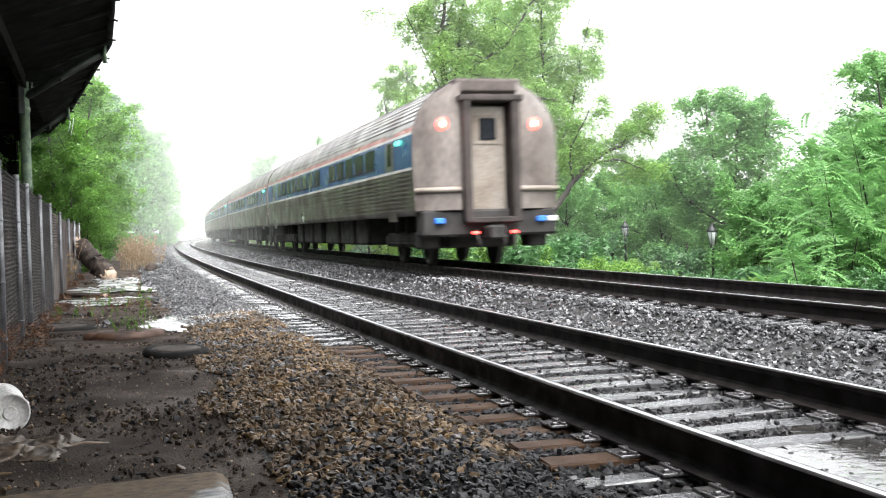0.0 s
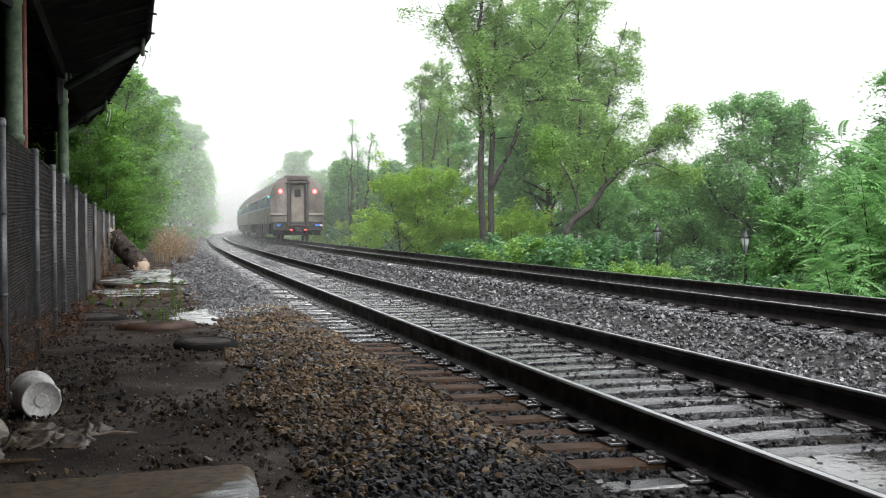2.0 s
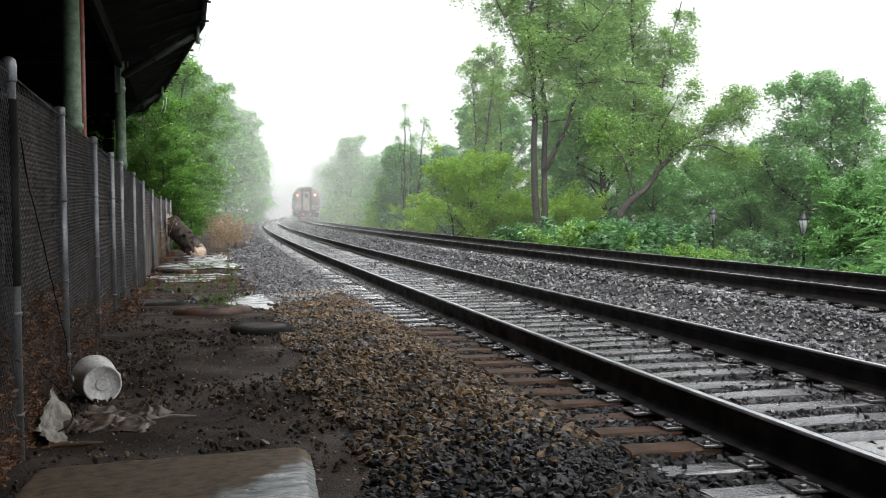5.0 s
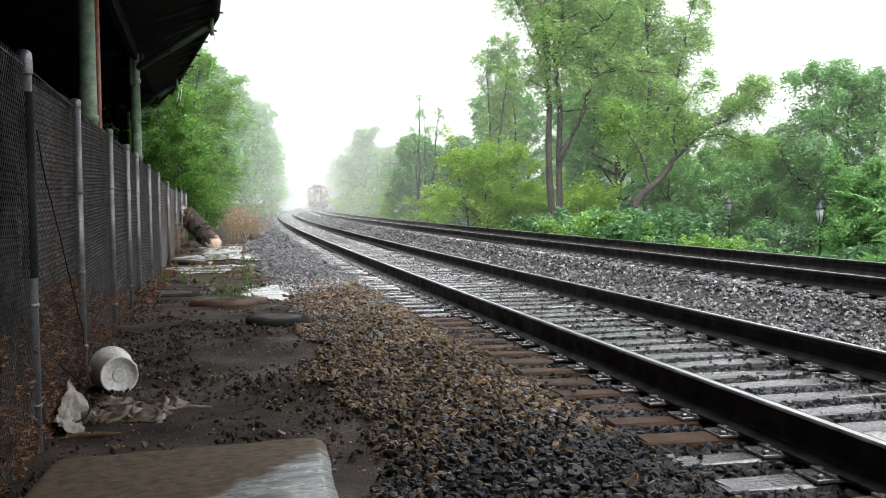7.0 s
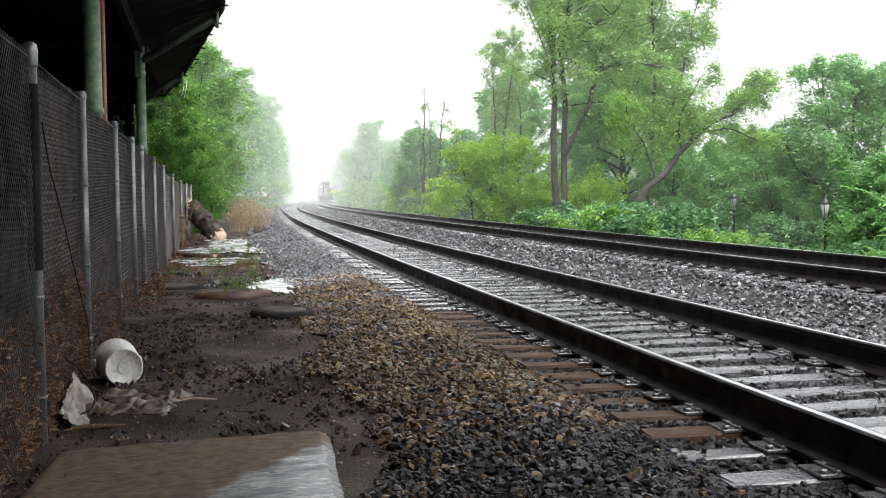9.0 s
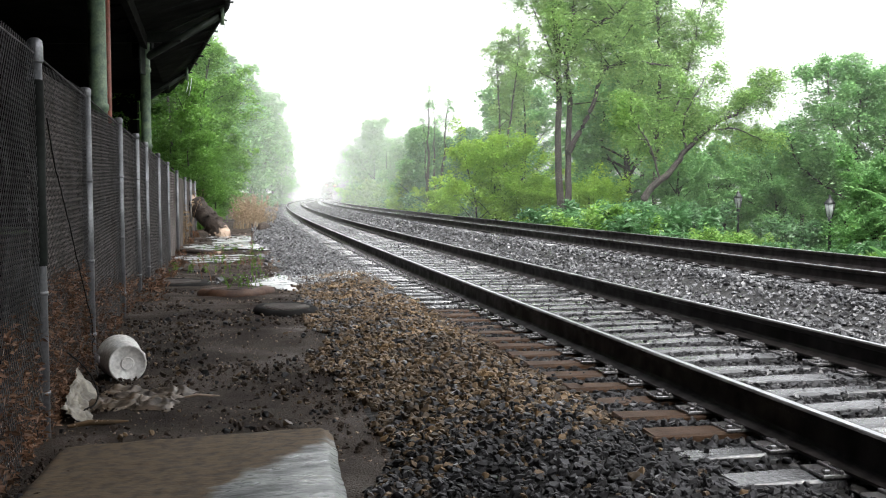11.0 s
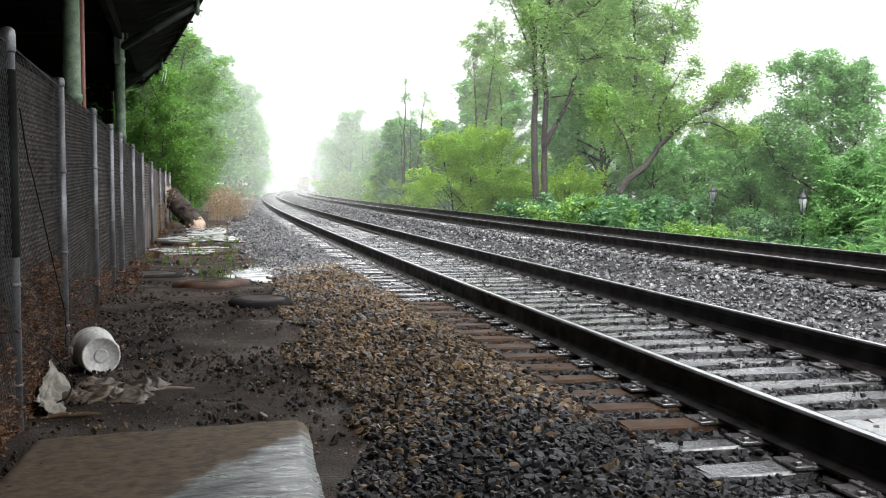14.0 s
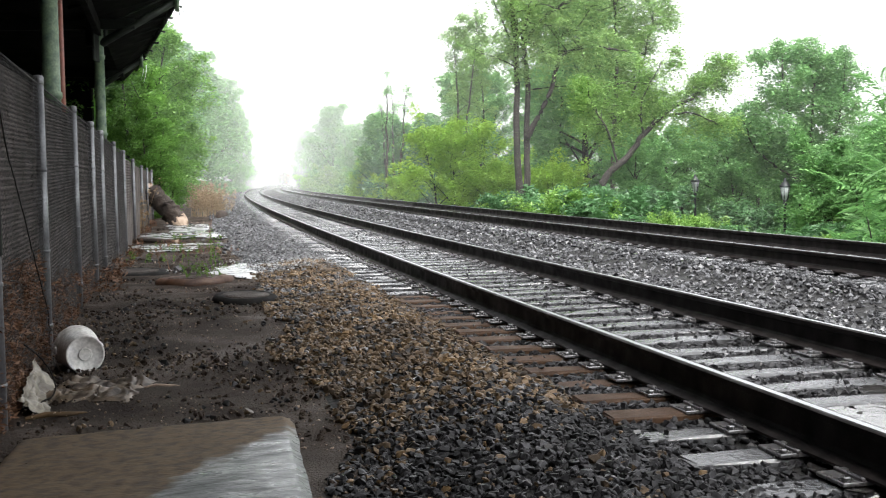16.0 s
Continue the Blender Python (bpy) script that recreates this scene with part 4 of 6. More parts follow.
        again(dim if az < 12.5 else gold if rs.rand() < 0.35 else dim if rs.rand() < 0.4 else low, aim(az, y), y, rs.uniform(0, 360), s)
    snag = crown_tree("bare_tree", "dark half-dead tree with bare thin limbs", 61, 8.4, 1.0, 0.4, 14, 900, 0.08, "leaf_dark", 0.11, ((0, 0, 0.03, 0), (0.5, 0.2, 0.09, 0)), 0.4, 0.4, 1.0)
    put(snag, aim(-1.15, 68), 68)
    again(snag, aim(-0.75, 69), 69, 120, 0.92)
    again(snag, aim(-3.3, 116), 116, 60, 0.95)
    sumac(aim(24.4, 27), 27, 4.6, 280, 90)
    sumac(aim(25.6, 28.5), 28.5, 5.9, 290, 93)
    sumac(aim(27.2, 27), 27, 6.3, 290, 91)
    sumac(aim(22.8, 25), 25, 3.0, 110, 92)
    # left side: saplings over the fence's far end, then a wall of trees
    near = crown_tree("sapling_thicket", "thicket of fresh green saplings by the fence end", 51, 9.2, 2.9, 0.02, 52, 48000, 0.075, "leaf_sapling", 0.09, ((0, 0, 0.03, 0), (0.9, 0.5, 0.08, 0), (-0.8, -0.3, -0.06, 0)), 0.45, 0.45, 0.5)
    put(near, aim(-14.2, 46), 46)
    again(near, aim(-16.8, 50), 50, 140, 1.2)
    again(near, aim(-13.3, 56), 56, 70, 1.15)
    again(near, aim(-12.5, 46), 46, 200, 0.42)
    again(near, aim(-13.3, 43), 43, 20, 0.5)
    for edge, y, s in ((-12.4, 60, 0.95), (-11.2, 70, 1.0), (-10.5, 80, 1.02), (-16, 72, 1.2)):
        again(tall, aim(edge, y) - 3.4 * s, y, rs.uniform(0, 360), s, "tall green tree in the row along the line")
    for edge, y, s in ((-10.0, 92, 1.05), (-9.5, 104, 1.05), (-9.0, 114, 1.05), (-8.4, 126, 1.05), (-8.0, 140, 1.02), (-7.7, 152, 1.0), (-12.0, 98, 1.2), (-7.8, 200, 1.05), (-7.7, 232, 1.1)):
        again(far, aim(edge, y) - 3.8 * s, y, rs.uniform(0, 360), s, "tall green tree in the row along the line")


build_trees()


# ---- mist ----
def build_mist():
    for y, amount, top in ((40, 0.026, 10), (53, 0.036, 12), (64, 0.042, 14), (84, 0.06, 17), (104, 0.09, 20), (130, 0.11, 24), (170, 0.15, 32), (250, 0.30, 46), (400, 0.45, 68)):
        w = y * 1.2
        xs = np.linspace(-w * 0.5, w * 0.7, 20)
        bend = y + 4 * np.sin(xs / w * 5 + y)
        v = np.concatenate([np.stack([xs, bend, np.full(20, -3.2)], -1), np.stack([xs, bend + 2, np.full(20, float(top))], -1)])
        i = np.arange(19)
        f = np.stack([i, i + 1, i + 21, i + 20], -1)
        ob = new("rain_mist", mesh_of("rain_mist", v, f, [mist_mat("rain_mist_%d" % y, amount)], None, True))
        tagged(ob, "pale veil of rain mist over the line", "mist", kind="stuff")


build_mist()


# ---- fence ----
POSTS = [(-0.4615, 3.9), (-0.3727, 6.01), (-0.3278, 8.26), (-0.2985, 10.94), (-0.2831, 13.18), (-0.2747, 14.84), (-0.2636, 17.8), (-0.2552, 20.97), (-0.2468, 25.5),
         (-0.2394, 31.0), (-0.2345, 36.0), (-0.2305, 41.0), (-0.2275, 46.0)]


def fence_top(y):
    return float(1.80 - 0.013 * (min(y, 30) - 6)) if y > 6 else 1.80


def build_fence():
    fence = thing("chain_link_fence", "weathered chain-link fence with galvanised posts and dark grey screening", "fence")
    pts = [(k * y, y) for k, y in POSTS]
    pts = [(-1.0, -6.0), (-1.25, 1.0)] + pts
    for x, y in pts:
        g, t = gz(x, y), fence_top(y)
        bm = cyl(0.036, 0.036, (x, y, g - 0.15), (x, y, t), 14)
        post = part("post", bm, M["galv"], fence)
        if y == POSTS[1][1]:
            part("post_cap", lathe([(0.04, -0.1), (0.043, -0.09), (0.043, -0.01), (0.038, 0.02), (0.024, 0.034), (0.006, 0.038)], 16, None, Matrix.Translation((x, y, t))), M["galv"], post, "heavy domed cap")
            part("sleeve", lathe([(0.037, 0.6), (0.043, 0.61), (0.043, 0.9), (0.04, 0.93), (0.044, 1.2), (0.041, 1.6), (0.037, 1.61)], 14, None, Matrix.Translation((x, y, 0))), M["dark_iron"], post, "dark sleeve round the upper part of the post")
        else:
            part("post_cap", lathe([(0.038, -0.05), (0.0405, -0.045), (0.0405, 0.0), (0.033, 0.014), (0.01, 0.02)], 14, None, Matrix.Translation((x, y, t))), M["galv"], post)
        for h in (0.25, 0.8, 1.4):
            part("tension_band", lathe([(0.0385, -0.012), (0.0405, -0.012), (0.0405, 0.012), (0.0385, 0.012)], 14, None, Matrix.Translation((x, y, g + h))), M["galv"], post)
    # screening hung on the far face, with many small sags
    for (x0, y0), (x1, y1) in zip(pts, pts[1:]):
        d = Vector((x1 - x0, y1 - y0, 0))
        nrm = Vector((-d.y, d.x, 0)).normalized()
        nu, nz = max(4, int(d.length / 0.15)), 240 if y1 < 27 else 60
        a = np.linspace(0, 1, nu + 1)
        b = np.linspace(0, 1, nz + 1)
        A2, B2 = np.meshgrid(a, b)
        g0, g1, t0, t1 = gz(x0, y0) - 0.05, gz(x1, y1) - 0.05, fence_top(y0) - 0.06, fence_top(y1) - 0.06
        zz = (g0 + (g1 - g0) * A2) * (1 - B2) + (t0 + (t1 - t0) * A2) * B2
        wave = 0.011 * (1 - 2 * np.abs(np.sin(zz * math.pi / 0.058 + 1.8 * noise2(A2 * d.length, zz, 0.8, 61)))) + 0.03 * noise2(A2 * d.length + y0, zz, 0.6, 62) + 0.012 * noise2(A2 * d.length + y0, zz, 0.16, 63)
        off = 0.06 + wave
        v = np.stack([x0 + d.x * A2 + nrm.x * off, y0 + d.y * A2 + nrm.y * off, zz], -1).reshape(-1, 3)
        i = (np.arange(nz)[:, None] * (nu + 1) + np.arange(nu)[None])
        f = np.stack([i, i + 1, i + nu + 2, i + nu + 1], -1).reshape(-1, 4)
        if y1 > 6.5:
            part("screen_panel", mesh_of("screen_panel", v, f, [M["screen"]], None, True), parent=fence, label="sagging dark grey slatted screening")
        # woven wire
        step = 0.055 if y1 < 12 else 0.09 if y1 < 22 else 0.0
        if step:
            vs, fs, c = [], [], 0
            wr = 0.0024 if y1 < 7 else 0.0015
            L = d.length
            e = d.normalized()
            H = min(t0 - g0, t1 - g1)
            for sgn in (1, -1):
                s = -H
                while s < L + H:
                    p0, p1 = (s, 0.0), (s + H, H)
                    if sgn < 0:
                        p0, p1 = (s + H, 0.0), (s, H)
                    lo, hi = 0.0, 1.0
                    dx = p1[0] - p0[0]
                    for lim in (0.0, L):
                        tt = (lim - p0[0]) / dx
                        if (lim == 0.0) == (dx > 0):
                            lo = max(lo, tt)
                        else:
                            hi = min(hi, tt)
                    if hi - lo > 0.02:
                        q = []
                        for tt in (lo, hi):
                            su, sz = p0[0] + dx * tt, H * tt
                            q.append((x0 + e.x * su - nrm.x * 0.012 * sgn * 0.3, y0 + e.y * su - nrm.y * 0.012 * sgn * 0.3, g0 + 0.05 + (g1 - g0) * su / L + sz))
                        v, f = tube_np(q, (wr, wr), 4)
                        vs.append(v)
                        fs.append(f + c)
                        c += len(v)
                    s += step
            tagged(part("chain_link", mesh_of("chain_link", np.concatenate(vs), np.concatenate(fs), [M["wire"]]), parent=fence), kind="stuff")
        tb = cyl(0.006, 0.006, (x0, y0, fence_top(y0) - 0.05), (x1, y1, fence_top(y1) - 0.05), 6)
        part("tension_wire", tb, M["wire"], fence)


build_fence()


# ---- canopy ----
def eave(y):
    """Plan x and height of the canopy's trackside edge."""
    # below y 12 the unseen eave is widened by up to 2.2 m to shade the ground
    x = -5.43 - 0.31 * (y - 27.2) if y > 27.2 else -5.43 - 0.215 * (y - 27.2) + 2.2 * float(smooth(12, 7, y))
    return x, 5.62 - 0.008 * (y - 27.2) if y > 27.2 else 5.62


COLS = [(-1.55 - 0.0, 3.4 - 12), (-2.2, 3.4), (-4.84, 15.3), (-7.44, 27.2), (-10.75, 39.1)]


def build_canopy():
    can = thing("platform_canopy", "dark old platform canopy on green iron columns", "canopy")
    ys = [-9.2, -6, 3.4, 7, 9, 12, 15.3, 21, 27.2, 33, 39.1, 44.0]
    back = [(-9.5 - 0.215 * y) for y in ys]
    # deck: rises from the column line to the outer edge
    v, f = [], []
    for y, bx in zip(ys, back):
        ex, ez = eave(y)
        mx = -1.5 - 0.219 * y
        for x, z in ((ex, ez), (mx, 4.95), (bx, 5.3)):
            v.append((x, y, z))
            v.append((x, y, z + 0.14))
    for k in range(len(ys) - 1):
        a, b = 6 * k, 6 * (k + 1)
        for j in (0, 2):
            f.append((a + j, b + j, b + j + 2, a + j + 2))
            f.append((a + j + 1, a + j + 3, b + j + 3, b + j + 1))
        f.append((a, a + 1, b + 1, b))
        f.append((a + 4, b + 4, b + 5, a + 5))
    for a, r in ((0, 1), (6 * (len(ys) - 1), -1)):
        f.append((a, a + 2, a + 3, a + 1)[::r])
        f.append((a + 2, a + 4, a + 5, a + 3)[::r])
    part("roof_deck", mesh_of("roof_deck", v, f, [M["shade_wood"]]), parent=can)
    for a, b in zip(ys[2:], ys[3:]):
        (xa, za), (xb, zb) = eave(a), eave(b)
        bm = cyl(0.07, 0.07, (xa + 0.03, a, za - 0.02), (xb + 0.03, b, zb - 0.02), 8)
        part("gutter", bm, M["dark_iron"], can)
    for x, y in COLS:
        ex, ez = eave(y)
        g = -0.4
        part("column", lathe([(0.16, g), (0.16, g + 0.25), (0.125, g + 0.3), (0.122, 2.15), (0.142, 2.17), (0.142, 2.24), (0.122, 2.26), (0.12, 4.0), (0.14, 4.02), (0.14, 4.1), (0.12, 4.12),
                                    (0.118, 4.9)], 18, None, Matrix.Translation((x, y, 0))), M["green_paint"], can)
        part("brace", cyl(0.105, 0.09, (x, y, 4.35), (ex - 0.1, y, ez - 0.22), 10), M["brace_green"], can)
        part("cross_beam", box((4.6, 0.16, 0.26), (x - 1.4, y, 4.85), 0.01), M["dark_iron"], can)
        part("bracket", box((0.5, 0.2, 0.5), (x - 0.1, y + 0.2, 4.6), 0.02), M["dark_iron"], can)
        part("downspout", cyl(0.05, 0.05, (ex - 0.08, y - 0.1, ez - 0.5), (ex - 0.08, y - 0.1, ez - 0.02), 10), M["green_paint"], can)
    for (xa, ya), (xb, yb) in zip(COLS, COLS[1:]):
        d = Vector((xb - xa, yb - ya, 0))
        # girders take the same near-black that stands for the canopy's shade
        part("girder", box((d.length, 0.14, 0.32), ((xa + xb) / 2, (ya + yb) / 2, 4.72), 0.01, d.to_track_quat("X", "Z").to_matrix().to_4x4()), M["shade_wood"], can)
    for x, y in COLS[1:]:
        ex, ez = eave(y)
        part("gusset", box((0.05, 0.5, 0.75), (x + 0.02, y - 0.3, 4.3), 0.01), M["dark_iron"], can)
        part("tie_rod", cyl(0.022, 0.022, (x, y, 4.75), (ex - 0.3, y, ez - 0.12), 6), M["brace_green"], can)
        part("purlin", cyl(0.05, 0.05, ((x + ex) / 2, y - 5, (4.9 + ez) / 2 - 0.12), ((x + ex) / 2 - 1.1, y + 0.1, (4.9 + ez) / 2 - 0.12), 6), M["brace_green"], can)
    for k in range(30):
        y = -12 + k * 1.85
        ex, ez = eave(y)
        mx = -1.5 - 0.219 * y
        part("rafter", cyl(0.05, 0.05, (ex - 0.05, y, ez - 0.06), (mx - 0.5, y, 4.9), 6), M["dark_iron"], can)
    for k in range(11):
        y = 17.0 + 2.3 * k
        ex, ez = eave(y)
        part("gutter_bracket", box((0.22, 0.05, 0.05), (ex + 0.06, y, ez - 0.08 - 0.03 * (k % 3)), 0.01, Matrix.Rotation(0.25 * (k % 2), 4, "Y")), M["dark_iron"], can)
    part("red_pipe", cyl(0.048, 0.048, (-5.37, 17.5, -0.4), (-5.37, 17.5, 5.0), 12), M["red_pipe"], can, "red-brown pipe standing beside a column")
    wall = thing("station_wall", "dark wall under the platform canopy", "wall", kind="structure")
    for (xa, ya), (xb, yb) in zip(list(zip(back, ys)), list(zip(back, ys))[1:]):
        d = Vector((xb - xa, yb - ya, 0))
        bm = box((d.length, 0.3, 5.8), ((xa + xb) / 2 - 0.15, (ya + yb) / 2, 2.4), 0, d.to_track_quat("X", "Z").to_matrix().to_4x4())
        part("wall_bay", bm, M["shade_wood"], wall)
    # added wall: shuts out daylight so the near fence mesh stands against black
    end = thing("end_blocking_wall", "dark wall added to block light at the far platform end", "wall", kind="structure")
    part("wall_face", box((8.0, 0.3, 5.9), (-16.4, 44.2, 2.4)), M["shade_wood"], end)
    # added out of view behind the camera to keep sky light off the foreground
    rear = thing("rear_blocking_wall", "dark unseen wall added behind to block the sky", "wall", kind="structure")
    part("wall_face", box((26, 0.4, 9.4), (2.0, -9.5, 4.2)), M["shade_wood"], rear)


build_canopy()


# ---- train ----
HALF, LEN = 1.6, 25.9


def side(z):
    """Half width of the tubular body at height z over the rail."""
    if z < 2.4:
        return HALF - 0.06 * ((2.4 - z) / 1.5) ** 2
    t = min((z - 2.4) / 1.58, 1.0)
    return HALF * (1 - t ** 2.7) ** 0.48 if t < 1 else 0.0


def strip(z0, z1, y0, y1, out, mats, n=3, both=True):
    """A band on the curved body side, standing out by a little."""
    v, f = [], []
    for sgn in ((1, -1) if both else (1,)):
        b = len(v)
        for k in range(n + 1):
            z = z0 + (z1 - z0) * k / n
            for y in (y0, y1):
                v.append((sgn * (side(z) + out), y, z))
        for z in (z1, z0):
            for y in (y0, y1):
                v.append((sgn * (side(z) - 0.02), y, z))
        m = 2 * (n + 1)
        for k in range(n):
            q = (b + 2 * k, b + 2 * k + 1, b + 2 * k + 3, b + 2 * k + 2)
            f.append(q if sgn > 0 else q[::-1])
        q = (b + 2 * n, b + 2 * n + 1, b + m + 1, b + m)
        f.append(q if sgn > 0 else q[::-1])
        q = (b + 1, b, b + m + 2, b + m + 3)
        f.append(q if sgn > 0 else q[::-1])
    return mesh_of("strip", v, f, mats)


def one_side(sgn, z0, z1, y0, y1, out, mats, n=2):
    me = strip(z0, z1, y0, y1, out, mats, n, False)
    if sgn < 0:
        me.transform(Matrix.Diagonal((-1, 1, 1, 1)))
        me.flip_normals()
    return me


def build_coach():
    car = thing("passenger_coach", "stainless steel railway coach with blue window band", "railway coach", "coaches of the train")
    h = LEN / 2
    # shell
    zs = [1.12, 1.25, 1.6, 2.0, 2.4, 2.7, 3.0, 3.2, 3.4, 3.6, 3.75, 3.86, 3.94, 3.98]
    ring = [(side(z), z) for z in zs]
    prof = ring + [(-x, z) for x, z in ring[::-1]][1:]
    v = [(x, y, z) for y in (-h, h) for x, z in prof]
    k = len(prof)
    f = [(j, j + 1, k + j + 1, k + j) for j in range(k - 1)] + [(k - 1, 0, k, 2 * k - 1)]
    idx = [1 if prof[j][1] >= 3.0 and prof[(j + 1)][1] >= 3.0 else 0 for j in range(k - 1)] + [0]
    part("body_shell", mesh_of("body_shell", v, f, [M["steel"], M["roof_steel"]], idx, True), parent=car)
    # roof ribs and flutes low on the sides
    for z in (3.1, 3.2, 3.3, 3.4, 3.5, 3.6, 3.7, 3.78, 3.85):
        part("roof_rib", strip(z, z + 0.028, -h, h, 0.018, [M["roof_steel"]], 1), parent=car)
    for j in range(9):
        z = 1.22 + j * 0.092
        part("side_flute", strip(z, z + 0.042, -h, h, 0.034, [M["steel"]], 1), parent=car)
    part("belt_rail", strip(2.06, 2.12, -h, h, 0.016, [M["white"]], 1), parent=car)
    part("window_band", strip(2.12, 2.80, -h + 0.02, h - 0.02, 0.006, [M["blue"]], 4), parent=car, label="dark blue painted window band")
    part("white_stripe", strip(2.80, 2.86, -h, h, 0.007, [M["white"]], 1), parent=car)
    part("red_stripe", strip(2.86, 2.95, -h, h, 0.008, [M["red"]], 1), parent=car, label="red painted stripe")
    ys = [-8.7 + 1.36 * j for j in range(14)]
    for j, y in enumerate(ys):
        if j in (5,):
            continue
        for sgn in (-1, 1):
            w = part("window", one_side(sgn, 2.28, 2.74, y - 0.55, y + 0.55, 0.016, [M["glass"]]), parent=car)
            part("window_frame", one_side(sgn, 2.25, 2.275, y - 0.6, y + 0.6, 0.02, [M["brown_frame"]], 1), parent=w)
    for sgn in (-1, 1):
        for y in (-h + 2.1, h - 2.1):
            d = part("side_door", one_side(sgn, 1.0, 2.95, y - 0.42, y + 0.42, 0.012, [M["steel"]], 6), parent=car)
            part("door_window", one_side(sgn, 2.25, 2.75, y - 0.2, y + 0.2, 0.02, [M["glass"]], 2), parent=d)
        lamp = part("door_light", box((0.06, 0.30, 0.09), (sgn * (side(2.7) + 0.03), -h + 1.2, 2.70), 0.01), M["marker"], car, "lit green door light")
    # ends: two curved corner panels, a deep vestibule frame and the door
    for e in (-1, 1):
        rot = Matrix.Rotation(math.pi if e > 0 else 0, 4, "Z")
        for sgn in (-1, 1):
            v, f = [], []
            zz = [1.2, 1.45, 1.9, 2.4, 2.8, 3.1, 3.35, 3.6, 3.84]
            for z in zz:
                wdt = max(side(z), 0.62)
                for a in range(7):
                    t = a / 6
                    x = 0.60 + (wdt - 0.60) * t
                    v.append((sgn * x, -h - 0.30 * (1 - t ** 2.6), z))
            for r in range(len(zz) - 1):
                for a in range(6):
                    q = (7 * r + a, 7 * r + a + 1, 7 * r + a + 8, 7 * r + a + 7)
                    f.append(q if sgn > 0 else q[::-1])
            me = mesh_of("end_panel", v, f, [M["end_steel"]], None, True)
            me.transform(rot)
            panel = part("end_panel", me, parent=car, label="grime-streaked steel end panel")
            tt = np.linspace(0.05, 0.97, 9)
            bar = np.stack([sgn * (0.60 + (side(1.62) - 0.60) * tt), -h - 0.30 * (1 - tt ** 2.6) - 0.025, np.full(9, 1.62)], -1)
            hv, hf = tube_np(bar, np.full(9, 0.06), 8)
            me = mesh_of("handrail", hv, hf, [M["door_steel"]], None, True)
            me.transform(rot)
            part("handrail", me, parent=panel, label="pale horizontal rail")
            if e < 0:
                lm = lathe([(0.12, 0), (0.145, 0.03), (0.135, 0.06), (0.1, 0.08), (0.02, 0.085)], 18, None, Matrix.Translation((sgn * 1.0, -h - 0.22, 2.98)) @ Matrix.Rotation(math.pi / 2, 4, "X"))
                part("tail_light", lm, M["tail"], car, "lit red tail light")
                core = lathe([(0.06, 0.08), (0.055, 0.1), (0.03, 0.112), (0.01, 0.115)], 14, None, Matrix.Translation((sgn * 1.0, -h - 0.22, 2.98)) @ Matrix.Rotation(math.pi / 2, 4, "X"))
                part("bulb", core, M["bulb"], car, "bright lamp core")
                part("lamp_box", box((0.2, 0.12, 0.12), (sgn * 1.12, -h - 0.26, 0.98), 0.02), M["bluelamp"], car, "small blue lamp")
                part("marker_lens", box((0.14, 0.06, 0.06), (sgn * 0.42, -h - 0.52, 0.72), 0.015), M["tail"], car, "dim red lens")
        if e < 0:
            part("white_lamp", box((0.2, 0.1, 0.12), (1.38, -h - 0.2, 0.98), 0.02), M["white"], car)
        bm = None
        for sx in (-0.53, 0.53):
            bm = box((0.17, 0.42, 2.6), (sx, -h - 0.28, 2.24), 0.02, bm=bm)
        bm = box((1.4, 0.46, 0.14), (0, -h - 0.28, 3.5), 0.03, bm=bm)
        bm = box((1.2, 0.4, 0.12), (0, -h - 0.28, 0.98), 0.02, bm=bm)
        bmesh.ops.transform(bm, matrix=rot, verts=bm.verts)
        part("vestibule_frame", bm, M["brown_frame"], car, "dark grimy diaphragm round the end door")
        bm = box((1.5, 0.5, 0.3), (0, -h - 0.02, 3.78), 0.05)
        bmesh.ops.transform(bm, matrix=rot, verts=bm.verts)
        part("end_hood", bm, M["hood_steel"], car)
        bm = box((0.74, 0.08, 2.3), (0, -h - 0.12, 2.2), 0.01)
        bmesh.ops.transform(bm, matrix=rot, verts=bm.verts)
        door = part("end_door", bm, M["door_steel"], car, "dirty pale steel end door")
        bm = box((0.36, 0.03, 0.46), (0, -h - 0.166, 2.88), 0.03)
        bmesh.ops.transform(bm, matrix=rot, verts=bm.verts)
        part("door_window", bm, M["glass"], door)
        bm = None
        for s, p in (((0.62, 0.03, 0.06), (0, -h - 0.17, 3.17)), ((0.62, 0.03, 0.06), (0, -h - 0.17, 2.59)), ((0.06, 0.03, 0.6), (-0.28, -h - 0.17, 2.88)), ((0.06, 0.03, 0.6), (0.28, -h - 0.17, 2.88))):
            bm = box(s, p, 0.01, bm=bm)
        bmesh.ops.transform(bm, matrix=rot, verts=bm.verts)
        part("window_frame", bm, M["door_steel"], door)
        bm = box((1.3, 0.1, 2.9), (0, -h + 0.05, 2.3), 0.01)
        bmesh.ops.transform(bm, matrix=rot, verts=bm.verts)
        part("end_wall", bm, M["brown_frame"], car)
        bm = box((2.96, 0.52, 0.56), (0, -h + 0.04, 0.93), 0.05)
        for sx in (-1.2, 1.2):
            box((0.42, 0.6, 0.36), (sx, -h + 0.5, 0.58), 0.04, bm=bm)
        box((1.5, 0.4, 0.3), (0, -h + 0.7, 0.55), 0.04, bm=bm)
        box((0.34, 0.7, 0.3), (0, -h - 0.35, 0.72), 0.05, bm=bm)
        for sx in (-0.35, 0.3, 0.55):
            cyl(0.035, 0.03, (sx, -h - 0.3, 0.8), (sx * 0.8, -h - 0.42, 0.35), 6, bm)
